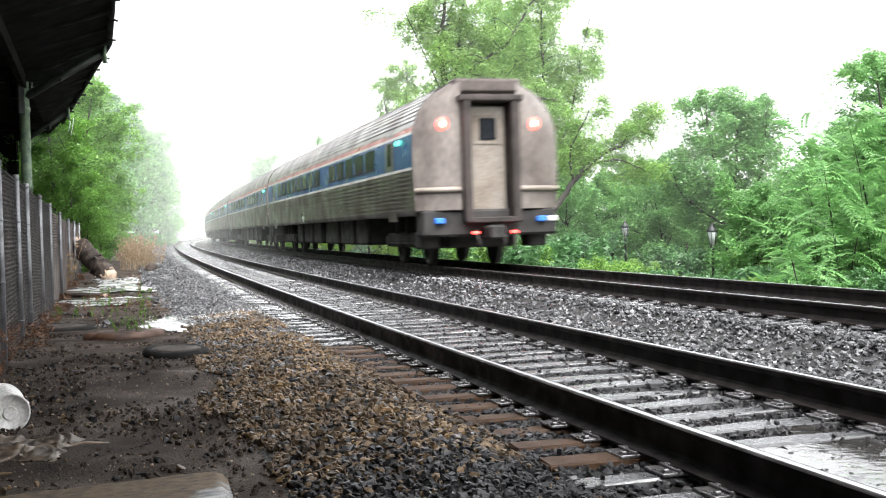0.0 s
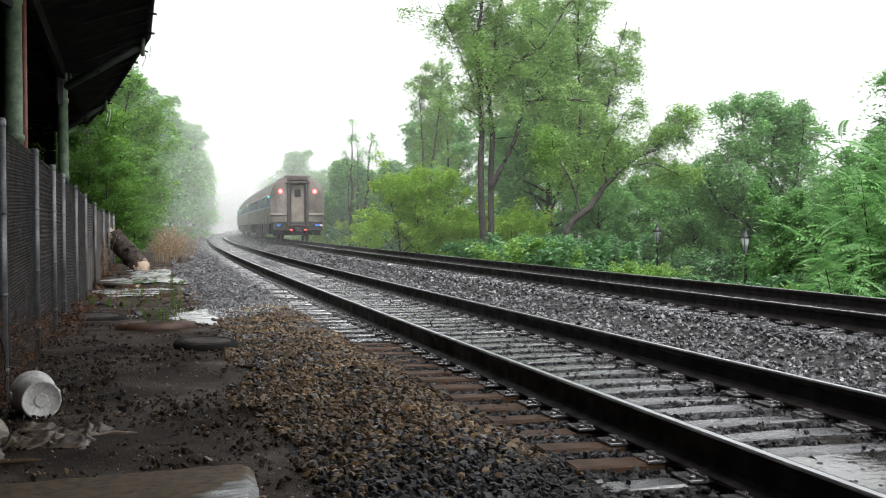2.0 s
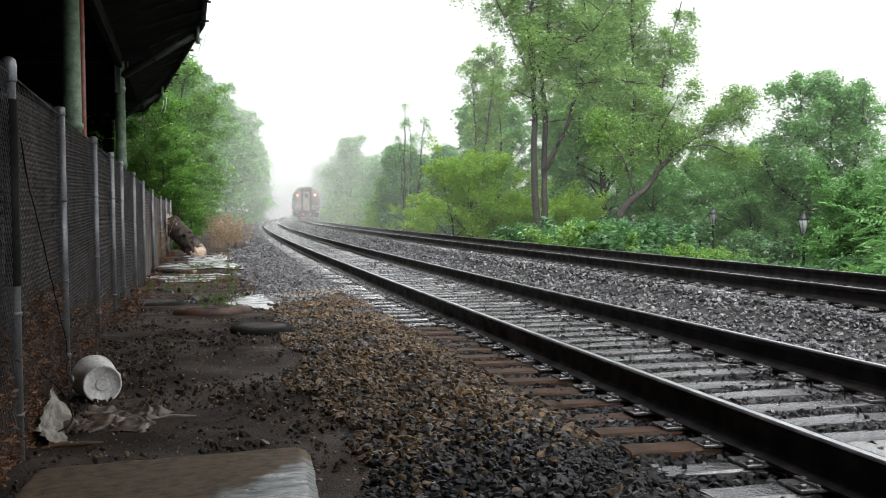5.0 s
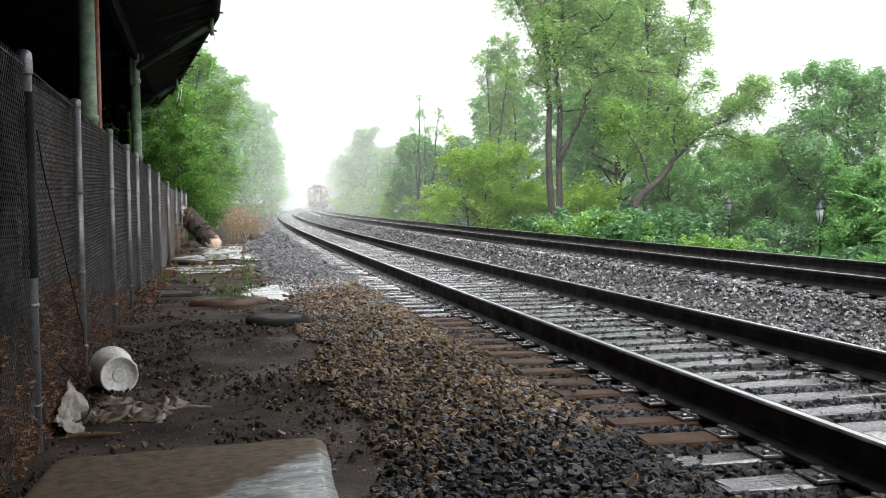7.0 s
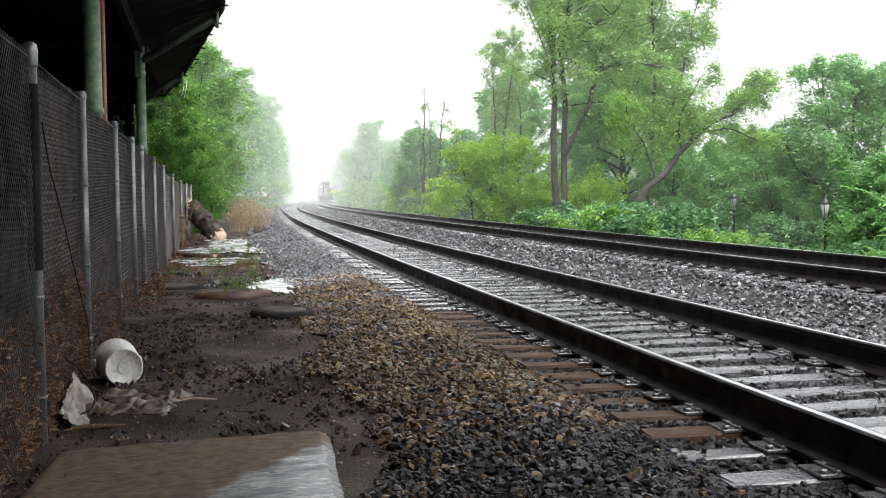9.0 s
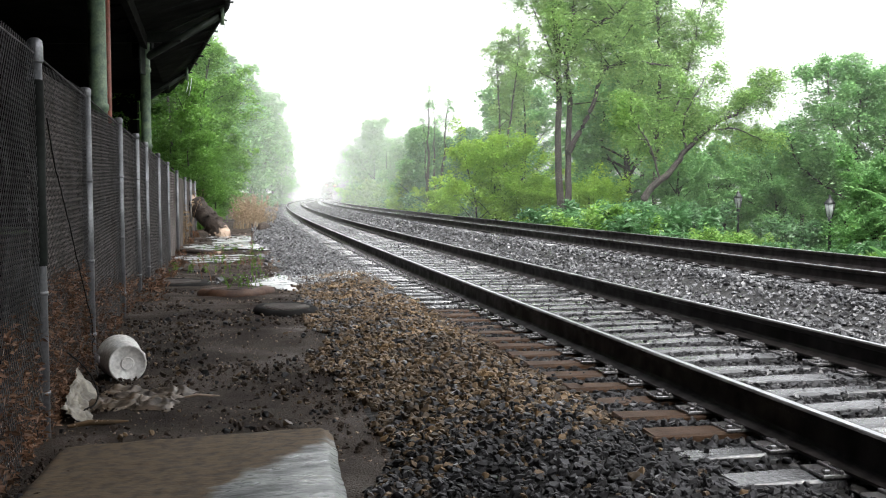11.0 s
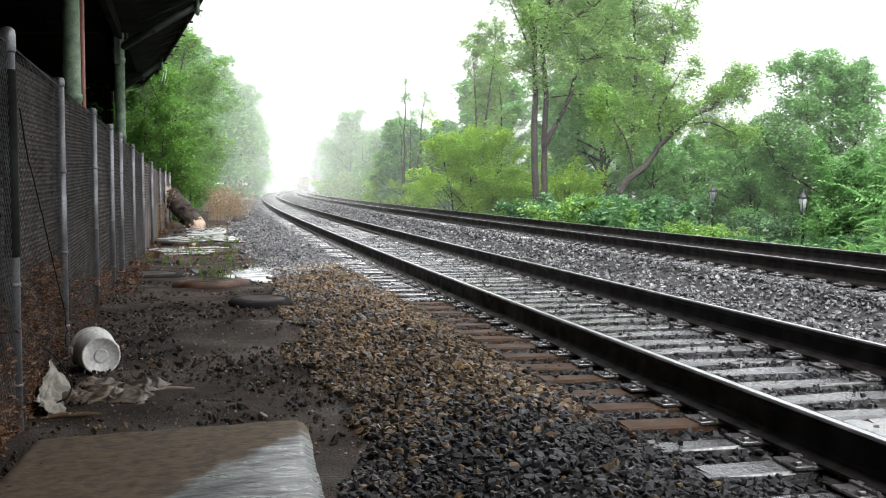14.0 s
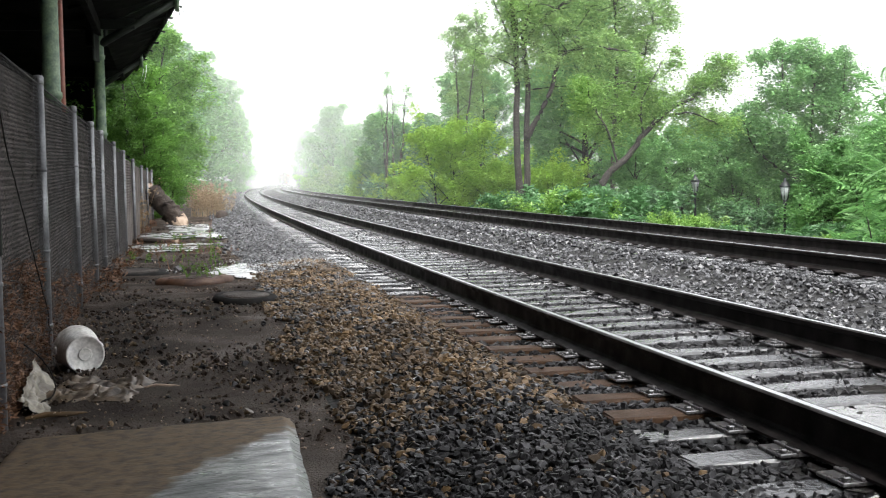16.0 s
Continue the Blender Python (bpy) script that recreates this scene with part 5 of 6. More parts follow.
        bmesh.ops.transform(bm, matrix=rot, verts=bm.verts)
        part("coupler", bm, M["under"], car)
    # running gear
    for e in (-1, 1):
        yb = e * 9.8
        bog = part("bogie", box((2.3, 2.9, 0.26), (0, yb, 0.62), 0.06), M["under"], car)
        bm = None
        for sx in (-1.02, 1.02):
            bm = box((0.22, 3.5, 0.3), (sx, yb, 0.56), 0.07, bm=bm)
            for yy in (-0.5, 0.5):
                bm = cyl(0.12, 0.12, (sx, yb + yy, 0.6), (sx, yb + yy, 1.14), 10, bm)
        part("side_frame", bm, M["under"], bog)
        for yy in (-1.3, 1.3):
            for sx in (-0.76, 0.76):
                m = Matrix.Translation((sx, yb + yy, 0.46)) @ Matrix.Rotation(math.pi / 2 * (1 if sx > 0 else -1), 4, "Y")
                part("wheel", lathe([(0.49, -0.075), (0.49, -0.05), (0.46, -0.04), (0.455, 0.06), (0.38, 0.06), (0.36, 0.02), (0.12, 0.02), (0.10, 0.08)], 28, None, m), M["under"], bog)
            part("axle", cyl(0.08, 0.08, (-0.9, yb + yy, 0.46), (0.9, yb + yy, 0.46), 10), M["under"], bog)
    for y, w in ((-5.6, 1.6), (-3.4, 1.9), (-0.9, 2.2), (1.9, 1.6), (4.0, 1.8), (6.0, 1.2)):
        part("equipment_box", box((2.5, w, 0.72), (0, y, 0.79), 0.05), M["under"], car)
    part("roof_vent", box((0.7, 1.6, 0.14), (0, -h + 2.6, 3.88), 0.04), M["roof_steel"], car)
    part("aerial", cyl(0.02, 0.01, (0.2, -h + 3.4, 3.85), (0.15, -h + 3.2, 4.2), 6), M["under"], car)
    return car


COACH = build_coach()
TRAIN = [COACH] + [copy_thing(COACH, Matrix.Identity(4)) for _ in range(4)]
for k, c in enumerate(TRAIN[1:]):
    for ch in list(c.children):
        if ch.name.split(".")[0] in ("tail_light", "marker_lens", "bulb"):
            bpy.data.objects.remove(ch)
TRAIN[0]["label"] = "last stainless steel coach with lit red tail lights"

SY = np.arange(-10, 900, 0.25)
SX, SYY = beside(GAP, SY)
SS = np.concatenate([[0], np.cumsum(np.hypot(np.diff(SX), np.diff(SYY)))])


def on_line(s):
    return np.array([np.interp(s, SS, SX), np.interp(s, SS, SYY)])


def arc_at_range(r):
    return float(np.interp(r, np.hypot(SX, SYY)[SYY > 5], SS[SYY > 5]))


def motions():
    """The train draws away along the far track at about 22 m/s."""
    for k, car in enumerate(TRAIN):
        rows = []
        for j in range(33):
            t = j * 0.5
            mid = arc_at_range(23.0) + 21.75 * t + LEN / 2 + 0.4 + k * (LEN + 0.75)
            a, b = on_line(mid - 9.2), on_line(mid + 9.2)
            c = (a + b) / 2
            rows.append((t, pose(c[0], c[1], 0.12, 0, 0, -math.degrees(math.atan2(b[0] - a[0], b[1] - a[1])))))
        walk(car, rows)



# ---- small things on the dirt strip ----
def build_bucket():
    z = gz(-2.31, 7.72) + 0.135
    root = thing("bucket", "white plastic bucket lying on its side in the mud", "bucket", m=Matrix.Translation((-2.26, 7.66, z - 0.012)) @ pose(0, 0, 0, -88.5, 0, 26))
    part("body", lathe([(0.02, 0.004), (0.115, 0.004), (0.12, -0.006), (0.131, -0.004), (0.133, 0.01), (0.143, 0.25), (0.149, 0.252), (0.150, 0.275), (0.145, 0.277), (0.147, 0.315), (0.156, 0.318),
                        (0.157, 0.352), (0.147, 0.354), (0.128, 0.02), (0.02, 0.016)], 40), M["bucket"], root)
    part("base_ring", lathe([(0.036, -0.002), (0.043, -0.007), (0.047, -0.002), (0.047, 0.004), (0.036, 0.004)], 24), M["bucket"], root, "moulded ring on the base")
    for s in (-1, 1):
        part("handle_ear", box((0.03, 0.06, 0.07), (s * 0.158, 0, 0.29), 0.012), M["bucket"], root)
    pts = [(0.17 * math.cos(a), 0.05 + 0.17 * math.sin(a), 0.29 + 0.02 * math.sin(a)) for a in np.linspace(0, math.pi, 14)]
    v, f = tube_np(pts, np.full(14, 0.003), 6)
    part("wire_handle", mesh_of("wire_handle", v, f, [M["galv"]], None, True), parent=root)


def build_tyres():
    for name, label, x, y, r, h, m, tilt in (("worn_tyre", "worn black tyre lying flat in the mud by the fence", -3.74, 15.0, 0.46, 0.11, "rubber", 1), ("iron_ring", "rusty iron ring lying flat with weeds in it", -2.62, 13.5, 0.46, 0.13, "rust", -1),
                                              ("worn_tyre", "black tyre half sunk at the ballast edge", -1.70, 11.35, 0.33, 0.11, "rubber", 2)):
        root = thing(name, label, "ring" if m == "rust" else "tyre", m=pose(x, y, gz(x, y) - 0.05, tilt * 1.5, tilt, 0))
        bm = lathe([(r * 0.62, 0.0), (r * 0.93, 0.0), (r, h * 0.25), (r * 1.01, h * 0.5), (r, h * 0.75), (r * 0.92, h), (r * 0.8, h * 1.02), (r * 0.66, h * 0.96), (r * 0.6, h * 0.8), (r * 0.6, h * 0.1)], 44)
        for v in bm.verts:
            q = v.co * 5 + Vector((x, y, 0))
            v.co += Vector((noise.noise(q), noise.noise(q + Vector((7, 0, 0))), 0.8 * noise.noise(q * 1.7))) * (0.03 if m == "rust" else 0.016)
        part("carcass", bm, M[m], root)
        part("packed_mud", lathe([(r * 0.6, 0.0), (r * 0.74, h * 1.0), (r * 0.3, h * 0.93), (0.02, h * 0.97)], 24), M["dirt" if m == "rust" else "log"], root)
        # mud heaped against the foot
        bm = lathe([(r * 0.9, 0.06), (r * 1.03, 0.055), (r * 1.2, 0.02), (r * 1.34, -0.03)], 30)
        for v in bm.verts:
            v.co.z += 0.035 * noise.noise(v.co * 6 + Vector((x, y, 0)))
        part("mud_rim", bm, M["dirt"], root)


def sprig(name, label, x, y, height, count, leaf, seed, width=0.3, size=0.03, lean=0.25, z=None, category="weed"):
    """A tuft of thin stalks with narrow leaves."""
    rs = np.random.RandomState(seed)
    vs, fs, c, tips = [], [], 0, []
    for _ in range(count):
        px, py = rs.uniform(-width, width, 2)
        dx, dy = rs.uniform(-lean, lean, 2)
        hh = height * rs.uniform(0.45, 1.0)
        t = np.linspace(0, 1, 6)
        pts = np.stack([px + dx * hh * t ** 1.6, py + dy * hh * t ** 1.6, -0.03 + hh * t], -1)
        v, f = tube_np(pts, 0.0045 * (1 - 0.75 * t) * (1 + y / 40), 4)
        vs.append(v)
        fs.append(f + c)
        c += len(v)
        tips += [pts[2], pts[3], pts[4], pts[5]]
    root = thing(name, label, category, m=Matrix.Translation((x, y, gz(x, y) if z is None else z)))
    tagged(part("stalk_tuft", mesh_of("stalk_tuft", np.concatenate(vs), np.concatenate(fs), [M[leaf]], None, True), parent=root), kind="stuff")
    tips = np.array(tips)
    v, f = leaf_cloud(tips, np.full(len(tips), size * 2.2), count * 14, size, rs, 0.3, 1.0)
    tagged(part("leafage", mesh_of("leafage", v, f, [M[leaf]]), parent=root), kind="stuff")
    return root


def build_weeds():
    sprig("weed", "green weeds growing inside the rusty ring", -2.56, 13.6, 0.2, 12, "leaf_near", 1, 0.2, 0.016, 0.9, z=gz(-2.56, 13.6) + 0.11)
    sprig("weed", "tall thin green weed in the wet dirt", -3.05, 17.2, 0.9, 4, "leaf_near", 2, 0.12, 0.03, 0.2)
    sprig("weed", "thin bare stalk in the wet dirt", -3.6, 16.2, 0.75, 2, "dry", 12, 0.08, 0.012, 0.5)
    sprig("weed", "thin weed stalk at the puddle", -4.35, 24.5, 0.95, 3, "dry", 22, 0.1, 0.02, 0.15)
    sprig("weed", "small green weeds in the wet dirt", -2.85, 15.9, 0.2, 9, "leaf_near", 3, 0.35, 0.018)
    rs = np.random.RandomState(5)
    for k, (kx, y) in enumerate(POSTS[4:11]):
        for j in range(1 if y < 12 else 2):
            yy = y + rs.uniform(-0.9, 0.9)
            x = -0.99 - 0.208 * yy + rs.uniform(0.04, 0.16)
            sprig("dry_weed", "dry brown weeds and leaves along the fence", x, yy, rs.uniform(0.12, 0.3), 7, "dry", 100 + 10 * k + j, 0.16, 0.035, 0.3)
    for k, (x, y, h, n) in enumerate(((-8.2, 45, 1.35, 60), (-8.3, 49, 1.1, 40), (-9.4, 52, 1.4, 50), (-11.8, 62, 1.5, 50), (-13.2, 72, 1.6, 50), (-7.35, 30.5, 1.6, 14))):
        sprig("dry_grass", "tall dry orange-brown grass beside the line", x, y, h, n, "straw", 200 + k, 0.6 if y > 40 else 0.12, 0.05, 0.25, category="grass")
    for k, (x, y) in enumerate(((-5.0, 20.5), (-4.6, 22), (-5.2, 24), (-4.3, 19), (-3.8, 21), (-5.6, 26.5))):
        sprig("low_weeds", "low sparse weeds on the wet dirt", x, y, 0.2, 16, "leaf_near" if k % 2 else "dry", 300 + k, 0.6, 0.02)
    # dead creeper caught in the fence's foot
    for k, (y, n, hh) in enumerate(((7.1, 420, 0.85), (5.3, 260, 0.75), (8.9, 220, 0.6), (10.7, 130, 0.5), (12.5, 110, 0.42))):
        rs2 = np.random.RandomState(400 + k)
        pts = np.stack([-0.99 - 0.208 * (y + rs2.uniform(-0.9, 0.9, n)) + rs2.uniform(-0.0, 0.1, n), y + rs2.uniform(-0.9, 0.9, n), np.zeros(n)], -1)
        pts[:, 0] = np.interp(pts[:, 1], [q[1] for q in POSTS], [q[0] * q[1] for q in POSTS]) + rs2.uniform(-0.07, 0.0, n)
        pts[:, 2] = hh * rs2.rand(n) ** 1.7 - 0.05
        root = thing("dead_creeper", "brown dead creeper caught in the fence foot", "creeper", m=Matrix.Translation((0, 0, -0.3)))
        vs, fs, c = [], [], 0
        for j in range(14):
            q = pts[rs2.randint(0, n, 4)]
            q = q[np.argsort(q[:, 2])]
            q[0, 2] = -0.05
            v, f = tube_np(q, (0.004, 0.0035, 0.003, 0.002), 4)
            vs.append(v)
            fs.append(f + c)
            c += len(v)
        part("vine", mesh_of("vine", np.concatenate(vs), np.concatenate(fs), [M["pale_wood"]]), parent=root)
        v, f = leaf_cloud(pts, np.full(n, 0.06), n * 20, 0.022, rs2, 0.2, 1.0)
        tagged(part("dead_leaves", mesh_of("dead_leaves", v, f, [M["dry"]]), parent=root), kind="stuff")


def build_log():
    root = thing("broken_log", "sodden broken log leaning on the fence, pale split end", "log")
    rs = np.random.RandomState(9)
    t = np.linspace(0, 1, 24)
    a, b = np.array((-7.35, 35.6, -0.25)), np.array((-8.45, 36.4, 0.78))
    pts = a + (b - a) * t[:, None] + rs.randn(24, 3) * 0.012
    v, f = tube_np(pts, 0.29 + 0.03 * rs.randn(24), 20)
    v += rs.randn(*v.shape) * 0.028
    part("trunk", mesh_of("trunk", v, f, [M["log"]], None, True), parent=root)
    for c, r1 in ((a, 0.26), (b, 0.2)):
        d = (a - b) / np.linalg.norm(a - b) * (1 if c is a else -1)
        pt = np.array([c - d * 0.1, c + d * 0.14, c + d * 0.3])
        v, f = tube_np(pt, (r1, r1 * 0.85, r1 * 0.2), 12)
        v += rs.randn(*v.shape) * 0.025
        part("split_end", mesh_of("split_end", v, f, [M["pale_wood"]]), parent=root, label="pale splintered wood")
    r2 = thing("dead_stump", "dark dead stump on the muddy ground", "stump", m=Matrix.Translation((-7.0, 41.5, gz(-7.0, 41.5))))
    part("wood", lathe([(0.3, -0.05), (0.26, 0.1), (0.2, 0.24), (0.05, 0.32)], 11), M["log"], r2)


def slab_mat():
    """Wet dirty slab: brown on its far strip and where earth has crept on, elsewhere a pale wet sheen painted in grey.
    """
    m = mat("sheen_painted_slab", (0.25, 0.26, 0.265), 0.36, var=(0.045, 0.048, 0.05), scale=7, fine=34, bump=0.8, dist=0.008, rvar=0.16, stretch=(0.7, 2.2, 1.0))
    n, l = m.node_tree.nodes, m.node_tree.links
    p = n["Principled BSDF"]
    grey = p.inputs["Base Color"].links[0].from_socket
    tc, sep = n.new("ShaderNodeTexCoord"), n.new("ShaderNodeSeparateXYZ")
    l.new(tc.outputs["Object"], sep.inputs[0])
    noi = n.new("ShaderNodeTexNoise")
    noi.inputs["Scale"].default_value, noi.inputs["Detail"].default_value = 5.0, 8
    l.new(tc.outputs["Object"], noi.inputs["Vector"])
    slope = n.new("ShaderNodeMath")
    slope.operation = "MULTIPLY_ADD"
    slope.inputs[1].default_value = -1.54
    l.new(sep.outputs["X"], slope.inputs[0])
    l.new(sep.outputs["Y"], slope.inputs[2])
    wob = n.new("ShaderNodeMath")
    wob.operation = "MULTIPLY_ADD"
    wob.inputs[1].default_value = 0.9
    l.new(noi.outputs[0], wob.inputs[0])
    l.new(slope.outputs[0], wob.inputs[2])
    edge = n.new("ShaderNodeMapRange")
    edge.inputs["From Min"].default_value, edge.inputs["From Max"].default_value = -0.25, -0.08
    l.new(wob.outputs[0], edge.inputs["Value"])
    fine = n.new("ShaderNodeTexNoise")
    fine.inputs["Scale"].default_value, fine.inputs["Detail"].default_value = 16.0, 6
    l.new(tc.outputs["Object"], fine.inputs["Vector"])
    brown = n.new("ShaderNodeMix")
    brown.data_type = "RGBA"
    brown.inputs["A"].default_value, brown.inputs["B"].default_value = (0.036, 0.027, 0.018, 1), (0.112, 0.074, 0.039, 1)
    fr = n.new("ShaderNodeMapRange")
    fr.inputs["From Min"].default_value, fr.inputs["From Max"].default_value = 0.3, 0.58
    l.new(fine.outputs[0], fr.inputs["Value"])
    l.new(fr.outputs[0], brown.inputs["Factor"])
    # grey side of the mask is the painted sheen, brown the slab's own colour
    top = n.new("ShaderNodeMix")
    top.data_type = "RGBA"
    l.new(edge.outputs[0], top.inputs["Factor"])
    l.new(grey, top.inputs["A"])
    l.new(brown.outputs["Result"], top.inputs["B"])
    l.new(top.outputs["Result"], p.inputs["Base Color"])
    rough = p.inputs["Roughness"].links[0].from_socket
    rm = n.new("ShaderNodeMix")
    l.new(edge.outputs[0], rm.inputs[0])
    l.new(rough, rm.inputs[2])
    rm.inputs[3].default_value = 0.75
    l.new(rm.outputs[0], p.inputs["Roughness"])
    return m


def build_board():
    z = gz(-1.2, 5.4) + 0.01
    slab = thing("concrete_slab", "wet dirty brown slab with a pale sheen painted on its near part", "slab", m=pose(-1.415, 4.52, z + 0.002, 0, -2.4, 8.5))
    xs, ys = np.linspace(-0.45, 0.95, 72), np.linspace(-0.9, 1.25, 72)
    A2, B2 = np.meshgrid(xs, ys)
    # rounded far corner and chipped edges
    lim = 0.97 - 0.018 * smooth(1.02, 1.25, B2) ** 2 + 0.012 * noise2(B2 * 0 + 1, B2, 0.12, 91)
    far = 1.25 - 0.03 * smooth(0.75, 0.95, A2) + 0.016 * noise2(A2, A2 * 0, 0.15, 92)
    px, py = A2 * np.where(A2 > 0, lim / 0.95, 1), B2 * np.where(B2 > 0, far / 1.25, 1)
    rim = np.minimum(np.minimum(0.95 - A2, A2 + 0.45), np.minimum(1.25 - B2, B2 + 0.9))
    pz = 0.045 - 0.03 * (1 - smooth(0, 0.05, rim)) + 0.012 * noise2(A2, B2, 0.35, 93) + 0.005 * noise2(A2, B2, 0.07, 94)
    n = 72
    v = np.stack([px, py, pz], -1).reshape(-1, 3)
    i = np.arange(n - 1)[:, None] * n + np.arange(n - 1)[None]
    f = [tuple(q) for q in np.stack([i, i + 1, i + n + 1, i + n], -1).reshape(-1, 4)]
    loop = list(range(n)) + [k * n + n - 1 for k in range(1, n)] + [n * n - 1 - k for k in range(1, n)] + [k * n for k in range(n - 2, 0, -1)]
    low = v[loop] * (1, 1, 0) - (0, 0, 0.09)
    base = len(v)
    m = len(loop)
    f += [(loop[(k + 1) % m], loop[k], base + k, base + (k + 1) % m) for k in range(m)] + [tuple(range(base + m - 1, base - 1, -1))]
    # clods of earth that have crept over the buried edge
    rs = np.random.RandomState(31)
    shapes = stone_shapes(5, 32)
    vs, fs, c = [], [], 0
    for k in range(130):
        sv, sf = shapes[k % 5]
        q = np.array((-0.47 + 0.3 * rs.rand() ** 2, rs.uniform(-0.6, 1.22), 0.03))
        vs.append(sv * (0.007 + 0.022 * rs.rand() ** 3) + q)
        fs.append(sf + c)
        c += len(sv)
    tagged(part("earth_clods", mesh_of("earth_clods", np.concatenate(vs), np.concatenate(fs), [M["dirt"]]), parent=slab), kind="stuff")
    part("slab_body", mesh_of("slab_body", np.concatenate([v, low]), f, [slab_mat()], None, True), parent=slab)
    for k, (x, y, l, a, w) in enumerate(((-2.05, 6.35, 0.34, 22, 0.035), (-1.58, 6.95, 0.22, 10, 0.018), (-0.95, 8.6, 0.3, -8, 0.02))):
        st = thing("broken_stick", "wet broken stick on the mud", "stick", "sticks on the mud", m=pose(x, y, gz(x, y) + 0.015, 0, 0, a))
        v, f = tube_np([(-l / 2, 0, 0), (-l / 6, 0.01, 0.012), (l / 5, -0.008, 0.008), (l / 2, 0.012, 0)], (w * 0.3, w * 0.5, w * 0.45, w * 0.2), 6)
        part("twig", mesh_of("twig", v, f, [M["pale_wood"] if k == 1 else M["plank"]], None, True), parent=st)
    dk = thing("dark_board", "dark curved board lying by the fence", "board", m=pose(-6.0, 25.6, gz(-6.0, 25.6) + 0.03, 0, 3, -25))
    part("wood", box((1.5, 0.3, 0.09), (0, 0, 0.03), 0.03), M["log"], dk)
    part("cut_end", box((0.05, 0.22, 0.08), (0.77, 0, 0.04), 0.015), M["pale_wood"], dk, "orange cut end")


def build_rag():
    root = thing("plastic_sheet", "crumpled muddy plastic sheet on the ground", "plastic sheet")
    n, m = 60, 30
    A2, B2 = np.meshgrid(np.linspace(0, 1, n), np.linspace(0, 1, m))
    x = -2.3 + 0.60 * A2 + 0.08 * noise2(A2 * 3, B2 * 3, 0.5, 71)
    y = 6.72 + 0.72 * B2 - 0.12 * A2 + 0.14 * noise2(A2 * 3, B2 * 2, 0.4, 72)
    edge = np.minimum(np.minimum(A2, 1 - A2), np.minimum(B2, 1 - B2))
    g = surface_z(x - track_x(y), y)
    fold = np.abs(noise2(A2 * 2, B2 * 6 + A2, 0.3, 73)) * 0.06 + 0.05 * np.abs(noise2(A2 * 5, B2 * 16, 0.3, 74))
    z = g + 0.005 + fold * smooth(0.0, 0.14, edge)
    i = np.arange(m - 1)[:, None] * n + np.arange(n - 1)[None]
    f = np.stack([i, i + 1, i + n + 1, i + n], -1).reshape(-1, 4)
    keep = (noise2(A2 * 4, B2 * 4, 0.5, 75)[:-1, :-1] + edge[:-1, :-1] * 3 > -0.12).ravel()
    part("sheet", mesh_of("sheet", np.stack([x, y, z], -1).reshape(-1, 3), f[keep], [M["rag"]], None, True), parent=root)
    # a paler piece pushed up against the fence's foot
    pale = thing("plastic_sheet", "torn pale plastic sheet standing against the fence foot", "plastic sheet")
    n, m = 26, 26
    A2, B2 = np.meshgrid(np.linspace(0, 1, n), np.linspace(0, 1, m))
    y = 6.42 + 0.72 * A2 + 0.06 * noise2(A2 * 3, B2 * 3, 0.4, 81)
    x = -0.99 - 0.208 * y + 0.05 + 0.2 * (1 - B2) ** 1.6 + 0.04 * noise2(A2 * 4, B2 * 4, 0.35, 82)
    z = -0.37 + (0.10 + 0.16 * A2) * B2 + 0.025 * noise2(A2 * 5, B2 * 3, 0.4, 83)
    i = np.arange(m - 1)[:, None] * n + np.arange(n - 1)[None]
    f = np.stack([i, i + 1, i + n + 1, i + n], -1).reshape(-1, 4)
    part("sheet", mesh_of("sheet", np.stack([x, y, z], -1).reshape(-1, 3), f, [M["pale_sheet"]], None, True), parent=pale)
    for label, pts, r in (("thin black cable hanging down the fence", ((-2.22, 6.11, 1.41), (-2.29, 6.41, 1.167), (-2.37, 6.81, 0.897), (-2.51, 7.47, 0.454), (-2.64, 8.09, 0.017), (-2.68, 8.2, -0.2)), 0.0042),
                          ("thin black cable looped on the ground by the fence", ((-2.36, 6.75, 0.02), (-2.28, 6.85, -0.1), (-2.2, 6.8, -0.22), (-2.18, 6.7, -0.29), (-2.26, 6.55, -0.33), (-2.36, 6.5, -0.34)), 0.005)):
        cab = thing("loose_cable", label, "cable")
        line = bowed(pts, np.random.RandomState(2), 0.004, 8)
        v, f = tube_np(line, np.full(len(line), r), 6)
        part("wire", mesh_of("wire", v, f, [M["rubber"]], None, True), parent=cab)


def puddle(name, label, pts_u, pts_y, lift, seed, ref=None, water="water"):
    """A flat pool with an uneven shore."""
    rs = np.random.RandomState(seed)
    cu, cy, ru, ry = pts_u[0], pts_y[0], pts_u[1], pts_y[1]
    a = np.linspace(0, 2 * math.pi, 72, endpoint=False)
    r = 1 + 0.22 * np.sin(3 * a + seed) + 0.15 * np.sin(5 * a + 2 * seed) + 0.1 * np.sin(9 * a + seed) + 0.05 * rs.randn(72)
    x, y = beside(cu + ru * r * np.cos(a), cy + ry * r * np.sin(a))
    z = (float(ground_z(np.array([cu]), np.array([cy]))[0]) if ref is None else ref) + lift
    v = [(*beside(cu, cy), z)] + [(px, py, z) for px, py in zip(x, y)]
    f = [(0, 1 + k, 1 + (k + 1) % 72) for k in range(72)]
    ob = new(name, mesh_of(name, v, f, [M[water]]))
    return tagged(ob, label, "puddle", kind="structure")


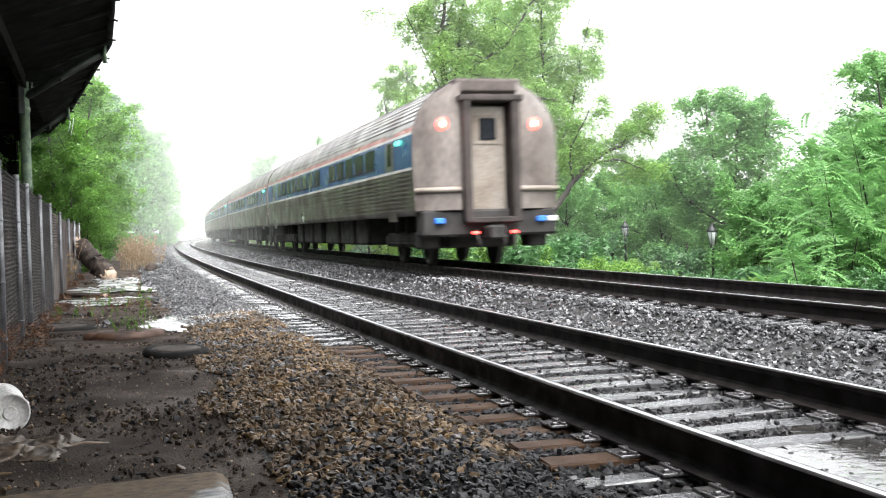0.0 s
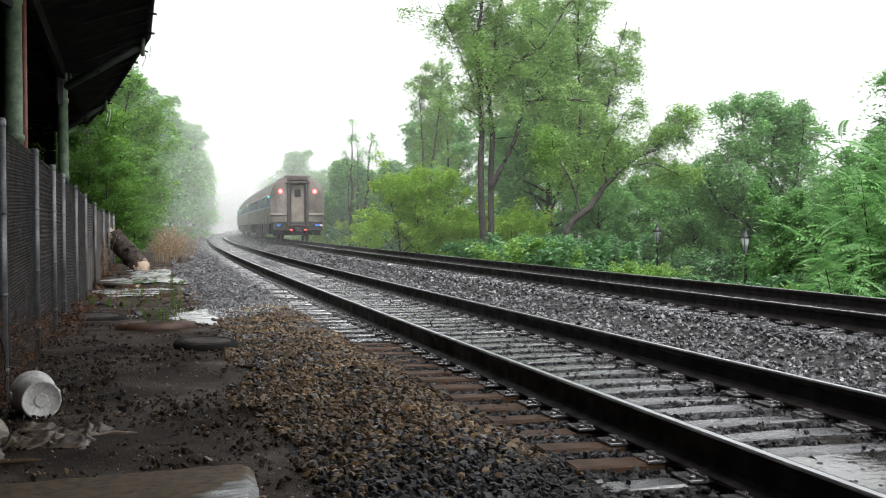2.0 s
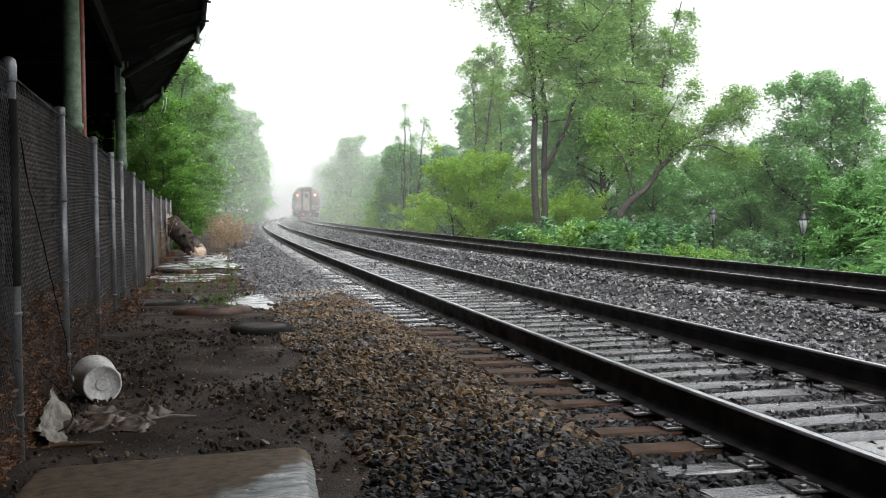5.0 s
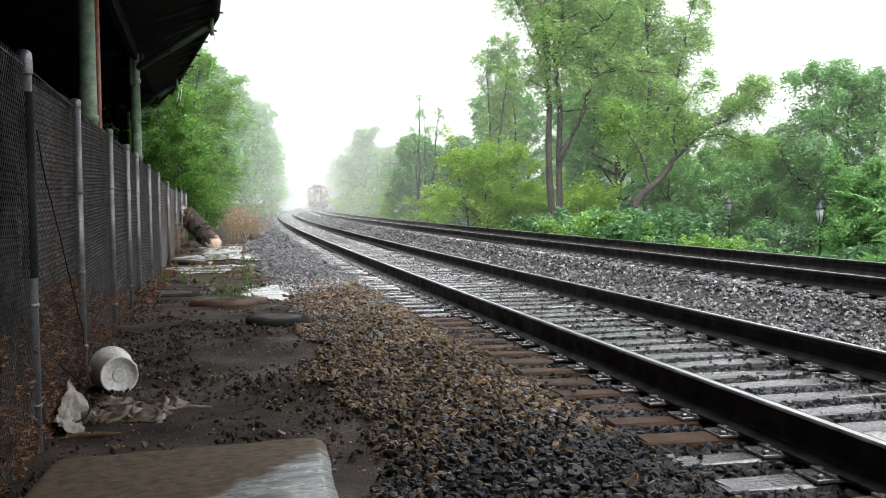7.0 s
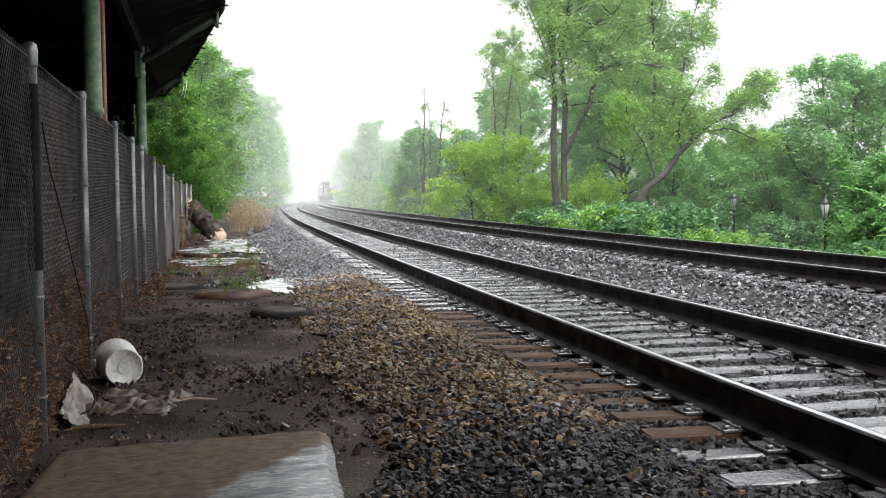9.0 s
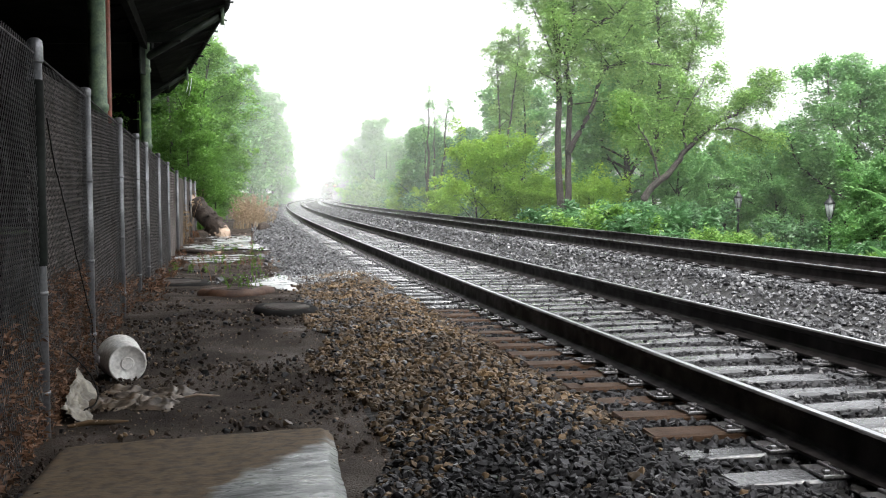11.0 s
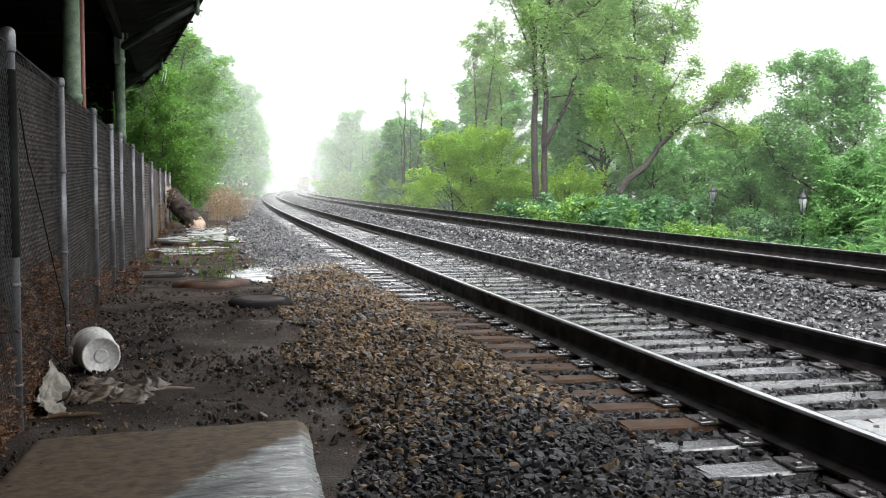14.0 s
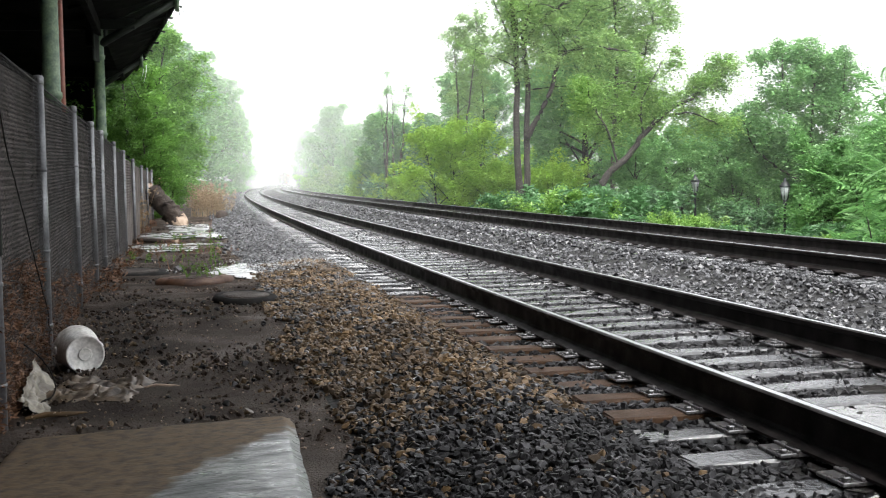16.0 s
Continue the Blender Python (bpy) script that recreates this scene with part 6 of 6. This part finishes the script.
def build_water():
    puddle("puddle", "shallow rain puddle across the dirt", (-3.5, 1.15), (29.5, 2.5), 0.026, 3)
    puddle("puddle", "rain puddle on the wet dirt", (-3.8, 0.8), (24.0, 1.4), 0.016, 6)
    puddle("puddle", "rain puddle below the dripping eave", (-2.72, 0.3), (15.7, 1.1), 0.03, 4)
    puddle("puddle", "rain puddle by the broken log", (-3.3, 0.9), (34.5, 2.0), 0.026, 7)
    puddle("puddle", "rain water standing between the rails", (-0.05, 0.62), (4.4, 1.35), 0, 5, -0.2085, "calm_water")
    puddle("puddle", "thin rain puddle by the fence", (-4.0, 0.35), (16.9, 0.6), 0.014, 8)
    # threads of water off the gutter ends
    for x, y, z, ln in ((-5.30, 27.0, 5.35, 0.42), (-5.5, 27.4, 5.2, 0.3), (-9.05, 39.0, 5.1, 0.6), (-9.2, 39.2, 5.0, 0.4)):
        t = np.linspace(0, 1, 8)
        v, f = tube_np(np.stack([x - 0.10 * t * t, np.full(8, y), z - ln * t], -1), 0.014 * (1 - 0.7 * t), 6)
        tagged(new("water_thread", mesh_of("water_thread", v, f, [M["drop"]], None, True)), "thin thread of rain water off the gutter", "water", kind="stuff")
    # splashes where the eave drips
    rs = np.random.RandomState(6)
    for label, (cx, cy), n, w in (("spray of drops where the eave drips", (-2.3, 15.4), 500, 0.35), ("drops splashing off the ballast", (-1.8, 15.8), 600, 0.5), ("drops splashing in the far puddle", (-5.9, 31.5), 160, 0.9)):
        c = np.stack([cx + w * rs.randn(n), cy + w * 0.8 * rs.randn(n), np.zeros(n)], -1)
        r = rs.uniform(0.002, 0.0055, n)
        base = np.array([(1, 0, 0), (-1, 0, 0), (0, 1, 0), (0, -1, 0), (0, 0, 1.6), (0, 0, -1.6)])
        fc = np.array([(0, 2, 4), (2, 1, 4), (1, 3, 4), (3, 0, 4), (2, 0, 5), (1, 2, 5), (3, 1, 5), (0, 3, 5)])
        c[:, 2] = [gz(a, b) for a, b in c[:, :2]] + np.abs(rs.randn(n)) * 0.07
        v = (c[:, None] + base[None] * r[:, None, None]).reshape(-1, 3)
        f = (np.arange(n)[:, None, None] * 6 + fc[None]).reshape(-1, 3)
        tagged(new("water_splash", mesh_of("water_splash", v, f, [M["drop"]])), label, "water", kind="stuff")


def build_lamp_post():
    root = thing("park_lamp", "black park lamp post with a glass lantern", "street lamp", "park lamps")
    part("pole", lathe([(0.14, -0.3), (0.14, 0.35), (0.09, 0.45), (0.06, 0.6), (0.045, 2.75), (0.08, 2.8), (0.05, 2.86), (0.09, 2.95)], 16), M["black_iron"], root)
    part("lantern_glass", lathe([(0.09, 2.95), (0.165, 3.34), (0.16, 3.37), (0.08, 3.37)], 8), M["lamp_glass"], root, "frosted tapered glass")
    part("roof", lathe([(0.19, 3.36), (0.2, 3.39), (0.12, 3.5), (0.06, 3.56), (0.05, 3.6), (0.02, 3.68)], 8), M["black_iron"], root)
    for k in range(6):
        a = 2 * math.pi * k / 6
        part("rib", cyl(0.012, 0.012, (0.102 * math.cos(a), 0.102 * math.sin(a), 2.95), (0.172 * math.cos(a), 0.172 * math.sin(a), 3.36), 5), M["black_iron"], root)
    for ob, az, y, top in ((root, 18.92, 37.0, 0.86), (None, 14.58, 47.0, 1.04)):
        m = Matrix.Translation((aim(az, y), y, top - 3.68))
        if ob:
            ob.matrix_basis = m
        else:
            copy_thing(root, m)


build_bucket()
build_tyres()
build_log()
build_board()
build_rag()
build_water()
build_weeds()
build_lamp_post()


motions()
